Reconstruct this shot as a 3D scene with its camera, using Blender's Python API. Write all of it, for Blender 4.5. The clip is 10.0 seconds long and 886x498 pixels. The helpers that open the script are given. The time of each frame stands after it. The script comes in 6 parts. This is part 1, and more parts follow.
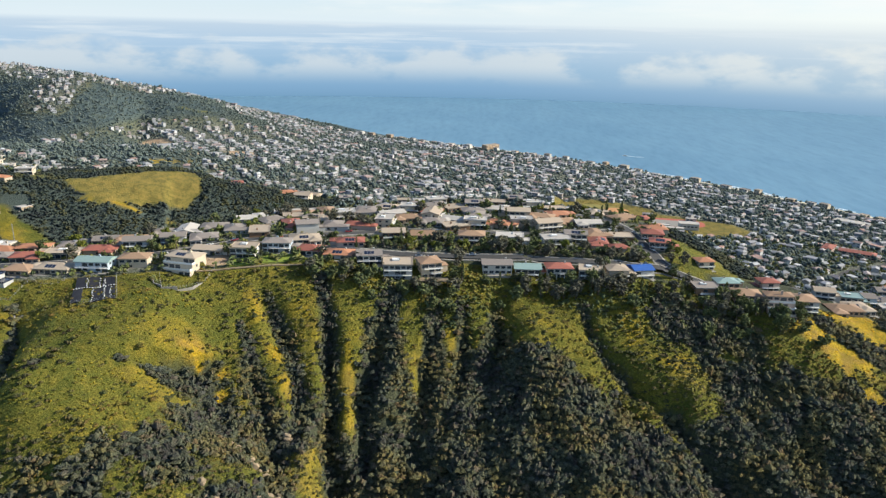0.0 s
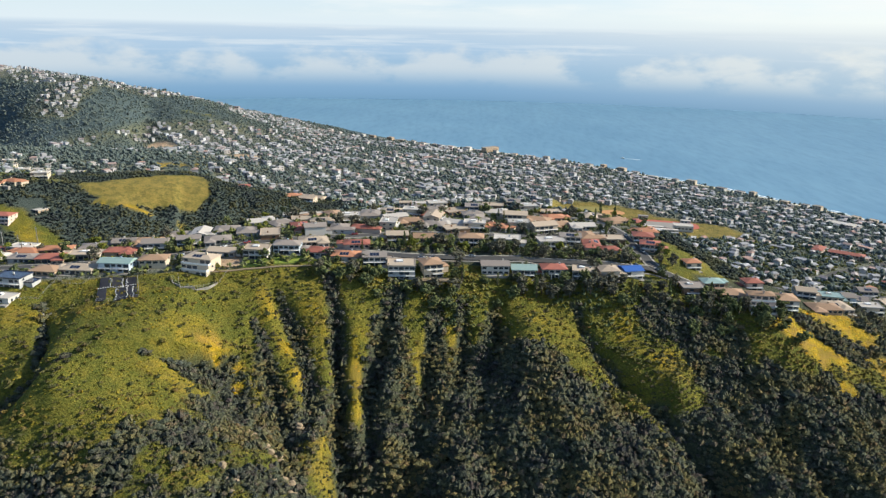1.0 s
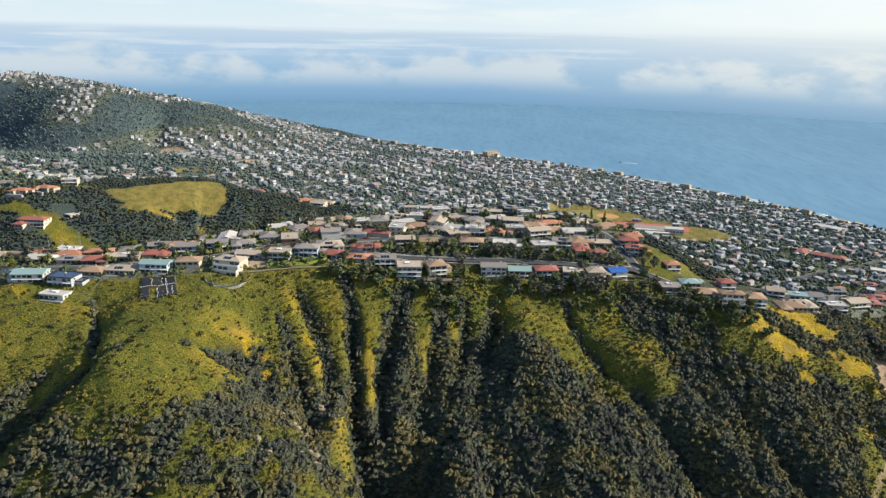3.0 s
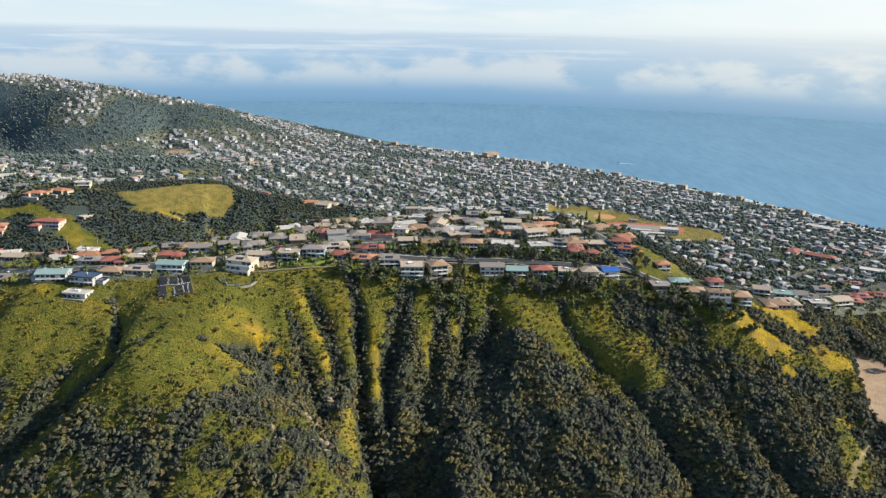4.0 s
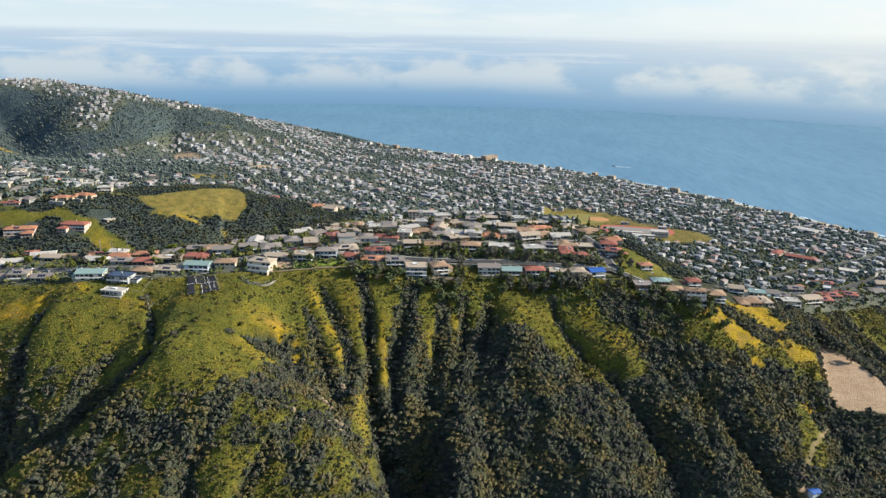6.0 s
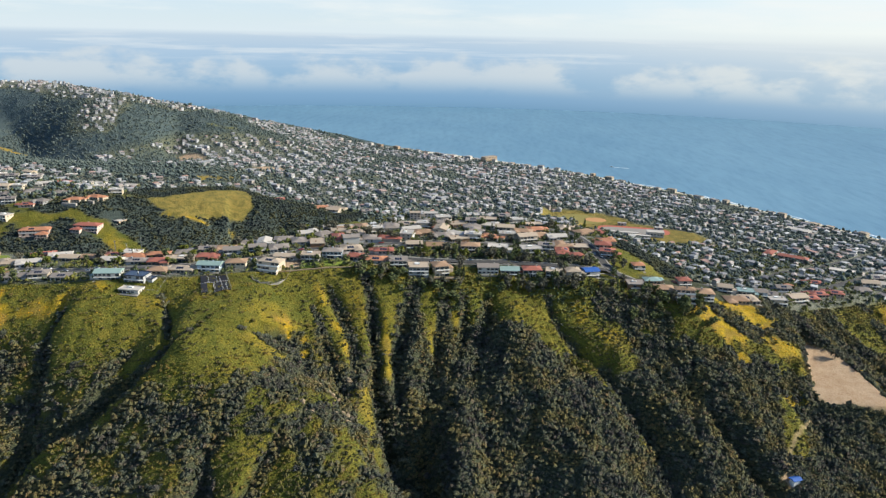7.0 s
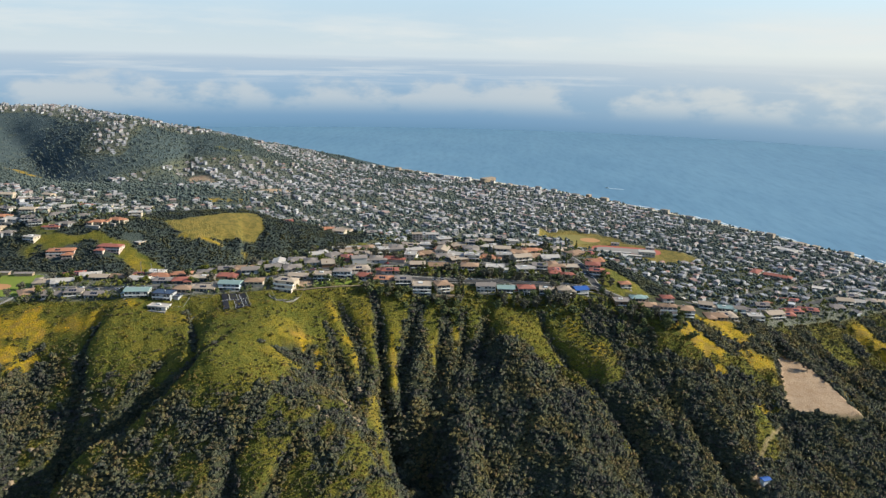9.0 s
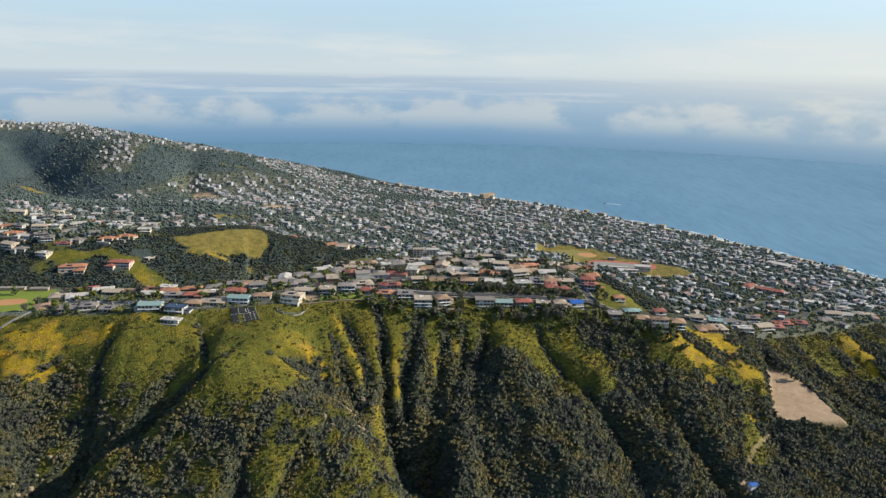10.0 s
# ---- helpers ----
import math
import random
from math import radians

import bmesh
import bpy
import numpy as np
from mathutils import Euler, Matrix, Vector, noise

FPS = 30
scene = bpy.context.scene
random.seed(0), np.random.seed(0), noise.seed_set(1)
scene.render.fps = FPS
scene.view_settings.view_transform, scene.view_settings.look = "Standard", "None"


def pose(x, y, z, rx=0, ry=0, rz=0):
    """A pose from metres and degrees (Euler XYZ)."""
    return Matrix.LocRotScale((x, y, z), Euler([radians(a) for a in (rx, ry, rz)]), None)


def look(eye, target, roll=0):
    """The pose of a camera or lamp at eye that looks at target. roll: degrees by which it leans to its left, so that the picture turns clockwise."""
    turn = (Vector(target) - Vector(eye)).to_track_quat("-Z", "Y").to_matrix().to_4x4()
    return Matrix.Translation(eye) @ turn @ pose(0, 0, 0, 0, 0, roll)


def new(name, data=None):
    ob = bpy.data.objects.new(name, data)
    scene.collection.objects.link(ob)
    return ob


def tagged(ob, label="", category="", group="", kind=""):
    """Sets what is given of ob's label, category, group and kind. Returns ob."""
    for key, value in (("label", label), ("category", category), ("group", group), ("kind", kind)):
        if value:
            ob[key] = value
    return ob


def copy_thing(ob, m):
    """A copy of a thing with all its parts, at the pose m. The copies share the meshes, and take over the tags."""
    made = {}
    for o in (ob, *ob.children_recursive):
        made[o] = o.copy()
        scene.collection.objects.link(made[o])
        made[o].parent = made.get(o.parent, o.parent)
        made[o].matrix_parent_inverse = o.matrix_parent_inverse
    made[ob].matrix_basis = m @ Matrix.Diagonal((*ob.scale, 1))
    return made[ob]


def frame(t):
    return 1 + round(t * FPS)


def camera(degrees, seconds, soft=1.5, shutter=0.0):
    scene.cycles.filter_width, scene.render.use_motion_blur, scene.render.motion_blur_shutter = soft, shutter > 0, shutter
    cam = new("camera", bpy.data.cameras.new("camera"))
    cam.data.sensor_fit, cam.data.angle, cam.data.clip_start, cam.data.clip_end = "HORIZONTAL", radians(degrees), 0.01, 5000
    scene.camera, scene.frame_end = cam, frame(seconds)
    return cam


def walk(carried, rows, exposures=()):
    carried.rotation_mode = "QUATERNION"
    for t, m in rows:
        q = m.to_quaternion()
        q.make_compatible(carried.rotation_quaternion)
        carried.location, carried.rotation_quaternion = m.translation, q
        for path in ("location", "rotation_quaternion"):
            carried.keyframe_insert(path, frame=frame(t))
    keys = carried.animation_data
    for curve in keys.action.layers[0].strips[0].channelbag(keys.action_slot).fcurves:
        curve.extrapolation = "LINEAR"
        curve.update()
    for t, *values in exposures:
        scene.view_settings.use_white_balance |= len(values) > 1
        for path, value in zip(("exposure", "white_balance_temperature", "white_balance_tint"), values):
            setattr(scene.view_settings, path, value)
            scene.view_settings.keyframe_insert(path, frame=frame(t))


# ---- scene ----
cam = camera(63.5, 10.0, soft=1.35)
PATH = [
    (0, (7.348, -1.493, 294.862), (7.342, 0.421, 294.281), 1.1),
    (0.5, (7.282, -13.063, 298.566), (7.274, -11.149, 297.987), 1.0),
    (1, (6.721, -24.957, 302.502), (6.715, -23.043, 301.924), 1.1),
    (1.5, (6.328, -36.55, 306.438), (6.322, -34.635, 305.86), 1.1),
    (2, (5.948, -48.335, 310.462), (5.941, -46.42, 309.885), 1.2),
    (2.5, (5.522, -60.04, 314.326), (5.513, -58.124, 313.75), 1.2),
    (4, (4.684, -96.024, 326.673), (4.674, -94.11, 326.095), 1.1),
    (4.5, (4.203, -107.214, 330.327), (4.193, -105.299, 329.749), 1.2),
    (5, (4.057, -119.29, 334.034), (4.048, -117.375, 333.457), 1.2),
    (5.5, (3.747, -131.253, 337.939), (3.739, -129.338, 337.362), 1.2),
    (7, (2.537, -167.436, 350.749), (2.529, -165.522, 350.17), 1.2),
    (7.5, (2.414, -179.491, 353.834), (2.406, -177.576, 353.259), 1.2),
    (8, (1.54, -191.273, 358.117), (1.533, -189.355, 357.55), 1.3),
    (8.5, (1.011, -203.202, 362.436), (1.005, -201.279, 361.887), 1.2),
    (9, (1.127, -215.486, 367.004), (1.119, -213.558, 366.474), 1.2),
    (9.5, (0.054, -227.832, 370.992), (0.047, -225.898, 370.481), 1.2),
    (10, (0.568, -240.493, 374.579), (0.56, -238.554, 374.088), 1.1),
]
walk(cam, [(t, look(eye, target, roll)) for t, eye, target, roll in PATH], exposures=[(0.0, 0.90, 6000, 9), (7.0, 0.84, 6000, 9), (10.0, 0.61, 6000, 9)])

# ---- world, sun, exposure ----
SUN_TURN = 86.0     # degrees to the right of straight ahead
SUN_HIGH = 28.0
world = bpy.data.worlds.new("sky")
scene.world = world
world.use_nodes = True
wn = world.node_tree.nodes
sky = wn.new("ShaderNodeTexSky")
sky.sky_type = "NISHITA"
sky.sun_disc = False
sky.sun_elevation = radians(SUN_HIGH)
sky.sun_rotation = radians(SUN_TURN)
sky.altitude = 300
sky.air_density, sky.dust_density, sky.ozone_density = 1.0, 0.2, 1.0
world.node_tree.links.new(sky.outputs[0], wn["Background"].inputs[0])
wn["Background"].inputs[1].default_value = 0.105

sun = new("sun", bpy.data.lights.new("sun", "SUN"))
sun.data.energy, sun.data.angle, sun.data.color = 5.0, radians(0.6), (1.0, 0.88, 0.68)
_el, _az = radians(SUN_HIGH), radians(SUN_TURN)
SUN_WAY = Vector((math.sin(_az) * math.cos(_el), math.cos(_az) * math.cos(_el), math.sin(_el)))
sun.matrix_world = look(SUN_WAY * 3000, (0, 0, 0))

# ---- materials ----
def material(name, rough=0.8, metal=0.0, spec=0.3):
    m = bpy.data.materials.new(name)
    m.use_nodes = True
    b = m.node_tree.nodes["Principled BSDF"]
    b.inputs["Roughness"].default_value = rough
    b.inputs["Metallic"].default_value = metal
    b.inputs["Specular IOR Level"].default_value = spec
    return m, m.node_tree.nodes, m.node_tree.links, b


def node(nodes, kind, **values):
    n = nodes.new(kind)
    for key, value in values.items():
        n.inputs[key].default_value = value
    return n


def noise_node(nodes, links, scale, detail=4.0, rough=0.6, source=None):
    n = node(nodes, "ShaderNodeTexNoise", Scale=scale, Detail=detail, Roughness=rough)
    if source is None:
        source = nodes.new("ShaderNodeTexCoord").outputs["Object"]
    links.new(source, n.inputs["Vector"])
    return n.outputs["Fac"]


def ramp(nodes, links, fac, *stops):
    r = nodes.new("ShaderNodeValToRGB")
    while len(r.color_ramp.elements) < len(stops):
        r.color_ramp.elements.new(0.5)
    for e, (at, colour) in zip(r.color_ramp.elements, stops):
        e.position, e.color = at, (*colour, 1)
    links.new(fac, r.inputs[0])
    return r.outputs[0]


def blend(nodes, links, fac, a, b, kind="MIX"):
    m = nodes.new("ShaderNodeMix")
    m.data_type, m.blend_type = "RGBA", kind
    for value, slot in ((fac, 0), (a, 6), (b, 7)):
        if isinstance(value, (int, float)):
            m.inputs[slot].default_value = value
        elif isinstance(value, tuple):
            m.inputs[slot].default_value = (*value, 1)
        else:
            links.new(value, m.inputs[slot])
    return m.outputs[2]


def bump(nodes, links, b, height, distance, strength=1.0):
    n = node(nodes, "ShaderNodeBump", Strength=strength, Distance=distance)
    links.new(height, n.inputs["Height"])
    links.new(n.outputs[0], b.inputs["Normal"])


def plain(name, colour, rough=0.8, spec=0.3, vary=0.25, scale=0.6, metal=0.0):
    """A weathered plain surface: stains of two sizes, and each object a little lighter or darker."""
    m, n, l, b = material(name, rough, metal, spec)
    big, fine = noise_node(n, l, scale), noise_node(n, l, scale * 9)
    dark = tuple(c * (1 - vary) for c in colour)
    light = tuple(min(1, c * (1 + vary * 0.6)) for c in colour)
    c = ramp(n, l, big, (0.3, dark), (0.7, light))
    c = blend(n, l, 0.35, c, ramp(n, l, fine, (0.3, dark), (0.75, light)))
    info = n.new("ShaderNodeObjectInfo")
    c = blend(n, l, 0.5, c, ramp(n, l, info.outputs["Random"], (0, tuple(0.72 * v for v in colour)), (1, tuple(min(1, 1.2 * v) for v in colour))))
    l.new(c, b.inputs["Base Color"])
    bump(n, l, b, fine, 0.03, 0.4)
    return m


def islands(name, colours, rough=0.9, spec=0.2, leafy=0.0):
    """One surface whose loose pieces differ in colour."""
    m, n, l, b = material(name, rough, 0.0, spec)
    geo = n.new("ShaderNodeNewGeometry")
    k = len(colours)
    r = ramp(n, l, geo.outputs["Random Per Island"], *[((i + 0.5) / k, c) for i, c in enumerate(colours)])
    fine = noise_node(n, l, 1.5, 3.0, 0.7)
    c = blend(n, l, ramp(n, l, fine, (0.40, (0.8, 0.8, 0.8)), (0.60, (0, 0, 0))), r, (0.40, 0.42, 0.40), "MULTIPLY")
    c = blend(n, l, 1.0, c, (1.15, 1.15, 1.15), "MULTIPLY")
    if leafy:
        patch = ramp(n, l, noise_node(n, l, 0.055, 4.0, 0.6), (0.36, (0.62, 0.60, 0.74)), (0.48, (1, 1, 1)), (0.60, (1.4, 1.14, 0.75)))
        c = blend(n, l, 1.0, c, patch, "MULTIPLY")
    l.new(r if spec > 0.6 else c, b.inputs["Base Color"])
    if leafy:
        bump(n, l, b, noise_node(n, l, 1.7, 4.0, 0.75), leafy, 1.0)
    return m


def ground_material():
    m, n, l, b = material("hillside", 0.95, 0.0, 0.12)
    cover = n.new("ShaderNodeAttribute")
    cover.attribute_name = "cover"
    split = n.new("ShaderNodeSeparateColor")
    l.new(cover.outputs["Color"], split.inputs[0])
    town = n.new("ShaderNodeAttribute")
    town.attribute_name = "made"
    tsplit = n.new("ShaderNodeSeparateColor")
    l.new(town.outputs["Color"], tsplit.inputs[0])
    n1, n2, n3, n4 = noise_node(n, l, 0.02), noise_node(n, l, 0.12, 6.0, 0.7), noise_node(n, l, 0.8, 5.0, 0.7), noise_node(n, l, 0.045, 5.0, 0.65)
    grass = ramp(n, l, n1, (0.38, (0.108, 0.122, 0.022)), (0.5, (0.178, 0.166, 0.027)), (0.62, (0.240, 0.192, 0.031)))
    grass = blend(n, l, 0.62, grass, ramp(n, l, n2, (0.36, (0.060, 0.074, 0.016)), (0.5, (0.148, 0.137, 0.023)), (0.64, (0.262, 0.192, 0.031))))
    grass = blend(n, l, ramp(n, l, n3, (0.42, (0, 0, 0)), (0.62, (0.75, 0.75, 0.75))), grass, (0.062, 0.074, 0.011))
    flower = ramp(n, l, n2, (0.36, (0.24, 0.17, 0.012)), (0.5, (0.48, 0.305, 0.014)), (0.62, (0.56, 0.315, 0.014)))
    flower = blend(n, l, ramp(n, l, n3, (0.40, (0, 0, 0)), (0.60, (0.8, 0.8, 0.8))), flower, (0.19, 0.155, 0.014))
    flower = blend(n, l, ramp(n, l, noise_node(n, l, 0.09, 4.0, 0.65), (0.46, (0, 0, 0)), (0.58, (0.8, 0.8, 0.8))), flower, (0.24, 0.150, 0.036))
    n5 = noise_node(n, l, 2.3, 4.0, 0.7)
    grass = blend(n, l, ramp(n, l, n5, (0.45, (0.85, 0.85, 0.85)), (0.56, (0, 0, 0))), grass, (0.48, 0.52, 0.46), "MULTIPLY")
    grass = blend(n, l, 1.0, grass, (1.1, 1.08, 1.1), "MULTIPLY")
    c = blend(n, l, split.outputs[0], grass, flower)
    scrub = ramp(n, l, n3, (0.38, (0.030, 0.035, 0.021)), (0.52, (0.048, 0.054, 0.032)), (0.66, (0.080, 0.082, 0.042)))
    # scrub turns bluer farther off: distance haze put into the base colour
    sage = n.new("ShaderNodeAttribute")
    sage.attribute_name = "sage"
    ssplit = n.new("ShaderNodeSeparateColor")
    l.new(sage.outputs["Color"], ssplit.inputs[0])
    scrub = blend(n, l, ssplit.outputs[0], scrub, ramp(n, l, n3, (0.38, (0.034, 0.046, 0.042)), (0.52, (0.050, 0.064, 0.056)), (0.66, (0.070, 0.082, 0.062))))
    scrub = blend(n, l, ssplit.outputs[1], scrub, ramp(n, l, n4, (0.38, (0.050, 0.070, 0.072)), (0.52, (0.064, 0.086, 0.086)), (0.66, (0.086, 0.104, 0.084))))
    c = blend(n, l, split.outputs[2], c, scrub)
    yard = ramp(n, l, n3, (0.40, (0.06, 0.075, 0.045)), (0.52, (0.11, 0.115, 0.085)), (0.64, (0.22, 0.21, 0.185)))
    c = blend(n, l, tsplit.outputs[0], c, yard)
    dry = ramp(n, l, n2, (0.38, (0.130, 0.112, 0.030)), (0.5, (0.200, 0.158, 0.040)), (0.62, (0.265, 0.190, 0.050)))
    dry = blend(n, l, ramp(n, l, n3, (0.42, (0.8, 0.8, 0.8)), (0.58, (0, 0, 0))), dry, (0.55, 0.6, 0.55), "MULTIPLY")
    c = blend(n, l, tsplit.outputs[2], c, dry)
    sand = ramp(n, l, n2, (0.3, (0.46, 0.40, 0.29)), (0.7, (0.58, 0.52, 0.40)))
    c = blend(n, l, tsplit.outputs[1], c, sand)
    dirt = ramp(n, l, n2, (0.3, (0.33, 0.22, 0.13)), (0.7, (0.47, 0.35, 0.23)))
    dirt = blend(n, l, ramp(n, l, n3, (0.40, (0.5, 0.5, 0.5)), (0.56, (0, 0, 0))), dirt, (0.62, 0.60, 0.56), "MULTIPLY")
    c = blend(n, l, split.outputs[1], c, dirt)
    l.new(c, b.inputs["Base Color"])
    bump(n, l, b, n3, 1.4, 0.9)
    return m


def sea_material():
    m, n, l, b = material("sea_water", 0.6, 0.0, 0.12)
    coord = n.new("ShaderNodeTexCoord")
    wide = noise_node(n, l, 0.0016, 4.0, 0.55)
    # paler and greyer than sea water: haze over it mixed into the base
    c = ramp(n, l, wide, (0.3, (0.104, 0.204, 0.292)), (0.7, (0.128, 0.236, 0.322)))
    squash = n.new("ShaderNodeMapping")
    squash.inputs["Rotation"].default_value = (0, 0, radians(-52))
    squash.inputs["Scale"].default_value = (1.0, 0.25, 1.0)
    l.new(coord.outputs["Object"], squash.inputs[0])
    swell = noise_node(n, l, 0.05, 5.0, 0.65, squash.outputs[0])
    # light and dark of the waves put into the colour as streaks
    c = blend(n, l, 1.0, c, ramp(n, l, swell, (0.35, (0.86, 0.88, 0.90)), (0.5, (1, 1, 1)), (0.66, (1.08, 1.07, 1.06))), "MULTIPLY")
    long_swell = noise_node(n, l, 0.012, 4.0, 0.6, squash.outputs[0])
    c = blend(n, l, 1.0, c, ramp(n, l, long_swell, (0.4, (0.95, 0.96, 0.97)), (0.62, (1.04, 1.03, 1.02))), "MULTIPLY")
    l.new(c, b.inputs["Base Color"])
    bump(n, l, b, swell, 1.0, 0.25)
    return m


def glass_material():
    m, n, l, b = material("window_glass", 0.08, 0.0, 0.6)
    b.inputs["Base Color"].default_value = (0.03, 0.04, 0.05, 1)
    return m


MAT = {
    "ground": ground_material(),
    "sea": sea_material(),
    "glass": glass_material(),
    "white": plain("white_stucco", (0.44, 0.42, 0.38), 0.85, 0.2, 0.12),
    "cream": plain("cream_stucco", (0.45, 0.38, 0.285), 0.85, 0.2, 0.15),
    "tan": plain("tan_stucco", (0.38, 0.285, 0.19), 0.85, 0.2, 0.18),
    "grey": plain("grey_siding", (0.34, 0.34, 0.33), 0.8, 0.25, 0.15),
    "blue": plain("pale_blue_siding", (0.37, 0.43, 0.48), 0.8, 0.25, 0.15),
    "brown": plain("brown_wood_siding", (0.20, 0.12, 0.07), 0.85, 0.2, 0.25),
    "pink": plain("pink_stucco", (0.48, 0.37, 0.30), 0.85, 0.2, 0.15),
    "tile": plain("terracotta_tile", (0.36, 0.165, 0.09), 0.8, 0.25, 0.3, 1.2),
    "redroof": plain("red_tile", (0.28, 0.10, 0.07), 0.8, 0.25, 0.3, 1.2),
    "shingle": plain("grey_shingle", (0.22, 0.19, 0.165), 0.9, 0.2, 0.25, 1.0),
    "brownroof": plain("brown_shingle", (0.29, 0.19, 0.12), 0.9, 0.2, 0.25, 1.0),
    "tanroof": plain("tan_gravel_roof", (0.36, 0.29, 0.215), 0.9, 0.2, 0.2, 1.0),
    "paleroof": plain("pale_membrane_roof", (0.40, 0.365, 0.32), 0.85, 0.25, 0.15, 0.8),
    "blueroof": plain("blue_tile", (0.03, 0.10, 0.34), 0.5, 0.5, 0.25, 1.2),
    "greenroof": plain("grey_green_metal_roof", (0.22, 0.30, 0.27), 0.5, 0.5, 0.2, 1.0),
    "asphalt": plain("asphalt", (0.065, 0.064, 0.062), 0.9, 0.2, 0.3, 0.3),
    "concrete": plain("concrete", (0.27, 0.25, 0.22), 0.9, 0.2, 0.2, 0.5),
    "blacknet": plain("black_ground_cloth", (0.018, 0.018, 0.022), 0.8, 0.3, 0.3, 0.8),
    "post": plain("grey_metal_post", (0.25, 0.25, 0.24), 0.5, 0.5, 0.2, 1.0),
    "turf": plain("turf", (0.16, 0.20, 0.035), 0.95, 0.1, 0.25, 0.06),
    "clay": plain("orange_clay", (0.42, 0.22, 0.10), 0.95, 0.1, 0.15, 0.1),
    "dryturf": plain("dry_turf", (0.22, 0.19, 0.06), 0.95, 0.1, 0.25, 0.06),
    "track": plain("red_running_track", (0.36, 0.11, 0.075), 0.9, 0.15, 0.15, 0.1),
    "solar": plain("dark_solar_panel", (0.02, 0.025, 0.045), 0.25, 0.6, 0.2, 1.0),
    "paint": plain("white_paint", (0.62, 0.61, 0.58), 0.6, 0.3, 0.08),
    "trunk": plain("grey_bark", (0.13, 0.10, 0.075), 0.95, 0.1, 0.3, 1.5),
    "rock": plain("pale_rock", (0.26, 0.20, 0.13), 0.95, 0.1, 0.35, 0.3),
    "leaf": islands("broad_leaves", ((0.080, 0.100, 0.045), (0.107, 0.128, 0.053), (0.140, 0.150, 0.057), (0.095, 0.110, 0.057)), 0.95, 0.04, 0.6),
    # paler and bluer than garden trees: haze over the town coloured in
    "leaf_town": islands("hazed_garden_leaves", ((0.086, 0.110, 0.104), (0.100, 0.124, 0.112), (0.118, 0.136, 0.112), (0.090, 0.112, 0.108)), 0.95, 0.06),
    # blue-grey of the far hills: haze mixed into the leaf colours
    "leaf_far": islands("hazed_hill_leaves", ((0.080, 0.110, 0.126), (0.094, 0.124, 0.134), (0.108, 0.130, 0.124), (0.084, 0.108, 0.122)), 0.95, 0.06),
    "leaf_grey": islands("grey_green_leaves", ((0.088, 0.090, 0.070), (0.115, 0.115, 0.085), (0.138, 0.130, 0.088), (0.106, 0.098, 0.068)), 0.95, 0.04, 0.6),
    "brush": islands("olive_brush", ((0.066, 0.074, 0.028), (0.086, 0.086, 0.032), (0.104, 0.094, 0.036), (0.116, 0.092, 0.042), (0.056, 0.066, 0.028), (0.120, 0.116, 0.034)), 0.95, 0.04, 0.6),
    "leaf_light": islands("light_green_leaves", ((0.10, 0.12, 0.022), (0.13, 0.14, 0.025), (0.16, 0.15, 0.03)), 0.95, 0.06),
    "scrub": islands("chaparral_leaves", ((0.058, 0.066, 0.046), (0.076, 0.084, 0.058), (0.096, 0.102, 0.064), (0.106, 0.098, 0.068), (0.084, 0.092, 0.060), (0.114, 0.114, 0.064), (0.066, 0.076, 0.062), (0.102, 0.088, 0.066)), 0.95, 0.04, 0.8),
    # canyon leaves darkened and blued: shade and haze put into the colour
    "sage": islands("hazed_canyon_leaves", ((0.036, 0.048, 0.042), (0.046, 0.060, 0.050), (0.058, 0.068, 0.050), (0.040, 0.050, 0.047)), 0.95, 0.04, 0.6),
    "grassy": islands("grassy_tufts", ((0.090, 0.104, 0.020), (0.124, 0.128, 0.022), (0.160, 0.150, 0.024), (0.180, 0.160, 0.026), (0.195, 0.165, 0.026), (0.105, 0.112, 0.020)), 0.95, 0.05, 0.4),
    "bloom": islands("yellow_blossom", ((0.44, 0.28, 0.010), (0.54, 0.33, 0.010), (0.50, 0.27, 0.012), (0.26, 0.20, 0.018)), 0.95, 0.05, 0.4),
}

# ---- land form ----
def soften(d, k):
    """Zero below, d above, rounded over k."""
    return 0.5 * (d + np.sqrt(d * d + k * k))


def smooth_max(a, b, k):
    return 0.5 * (a + b + np.sqrt((a - b) ** 2 + k * k))


def along(X, Y, pts):
    """Distance from a line in plan, and its further columns at the nearest place."""
    best = np.full(X.shape, 1e9)
    cols = [np.zeros(X.shape) for _ in pts[0][2:]]
    for a, b in zip(pts[:-1], pts[1:]):
        dx, dy = b[0] - a[0], b[1] - a[1]
        u = np.clip(((X - a[0]) * dx + (Y - a[1]) * dy) / (dx * dx + dy * dy), 0, 1)
        d = np.hypot(X - a[0] - u * dx, Y - a[1] - u * dy)
        near = d < best
        best = np.where(near, d, best)
        for n, c in enumerate(cols):
            c[near] = (a[n + 2] + u * (b[n + 2] - a[n + 2]))[near]
    return best, cols


def step(e0, e1, v):
    u = np.clip((v - e0) / (e1 - e0), 0, 1)
    return u * u * (3 - 2 * u)


def hashed(i, j, seed):
    h = (i * 374761393 + j * 668265263 + seed * 974634541) & 0x7FFFFFFF
    h = ((h ^ (h >> 13)) * 1274126177) & 0x7FFFFFFF
    return ((h ^ (h >> 16)) & 0xFFFF) / 65535.0


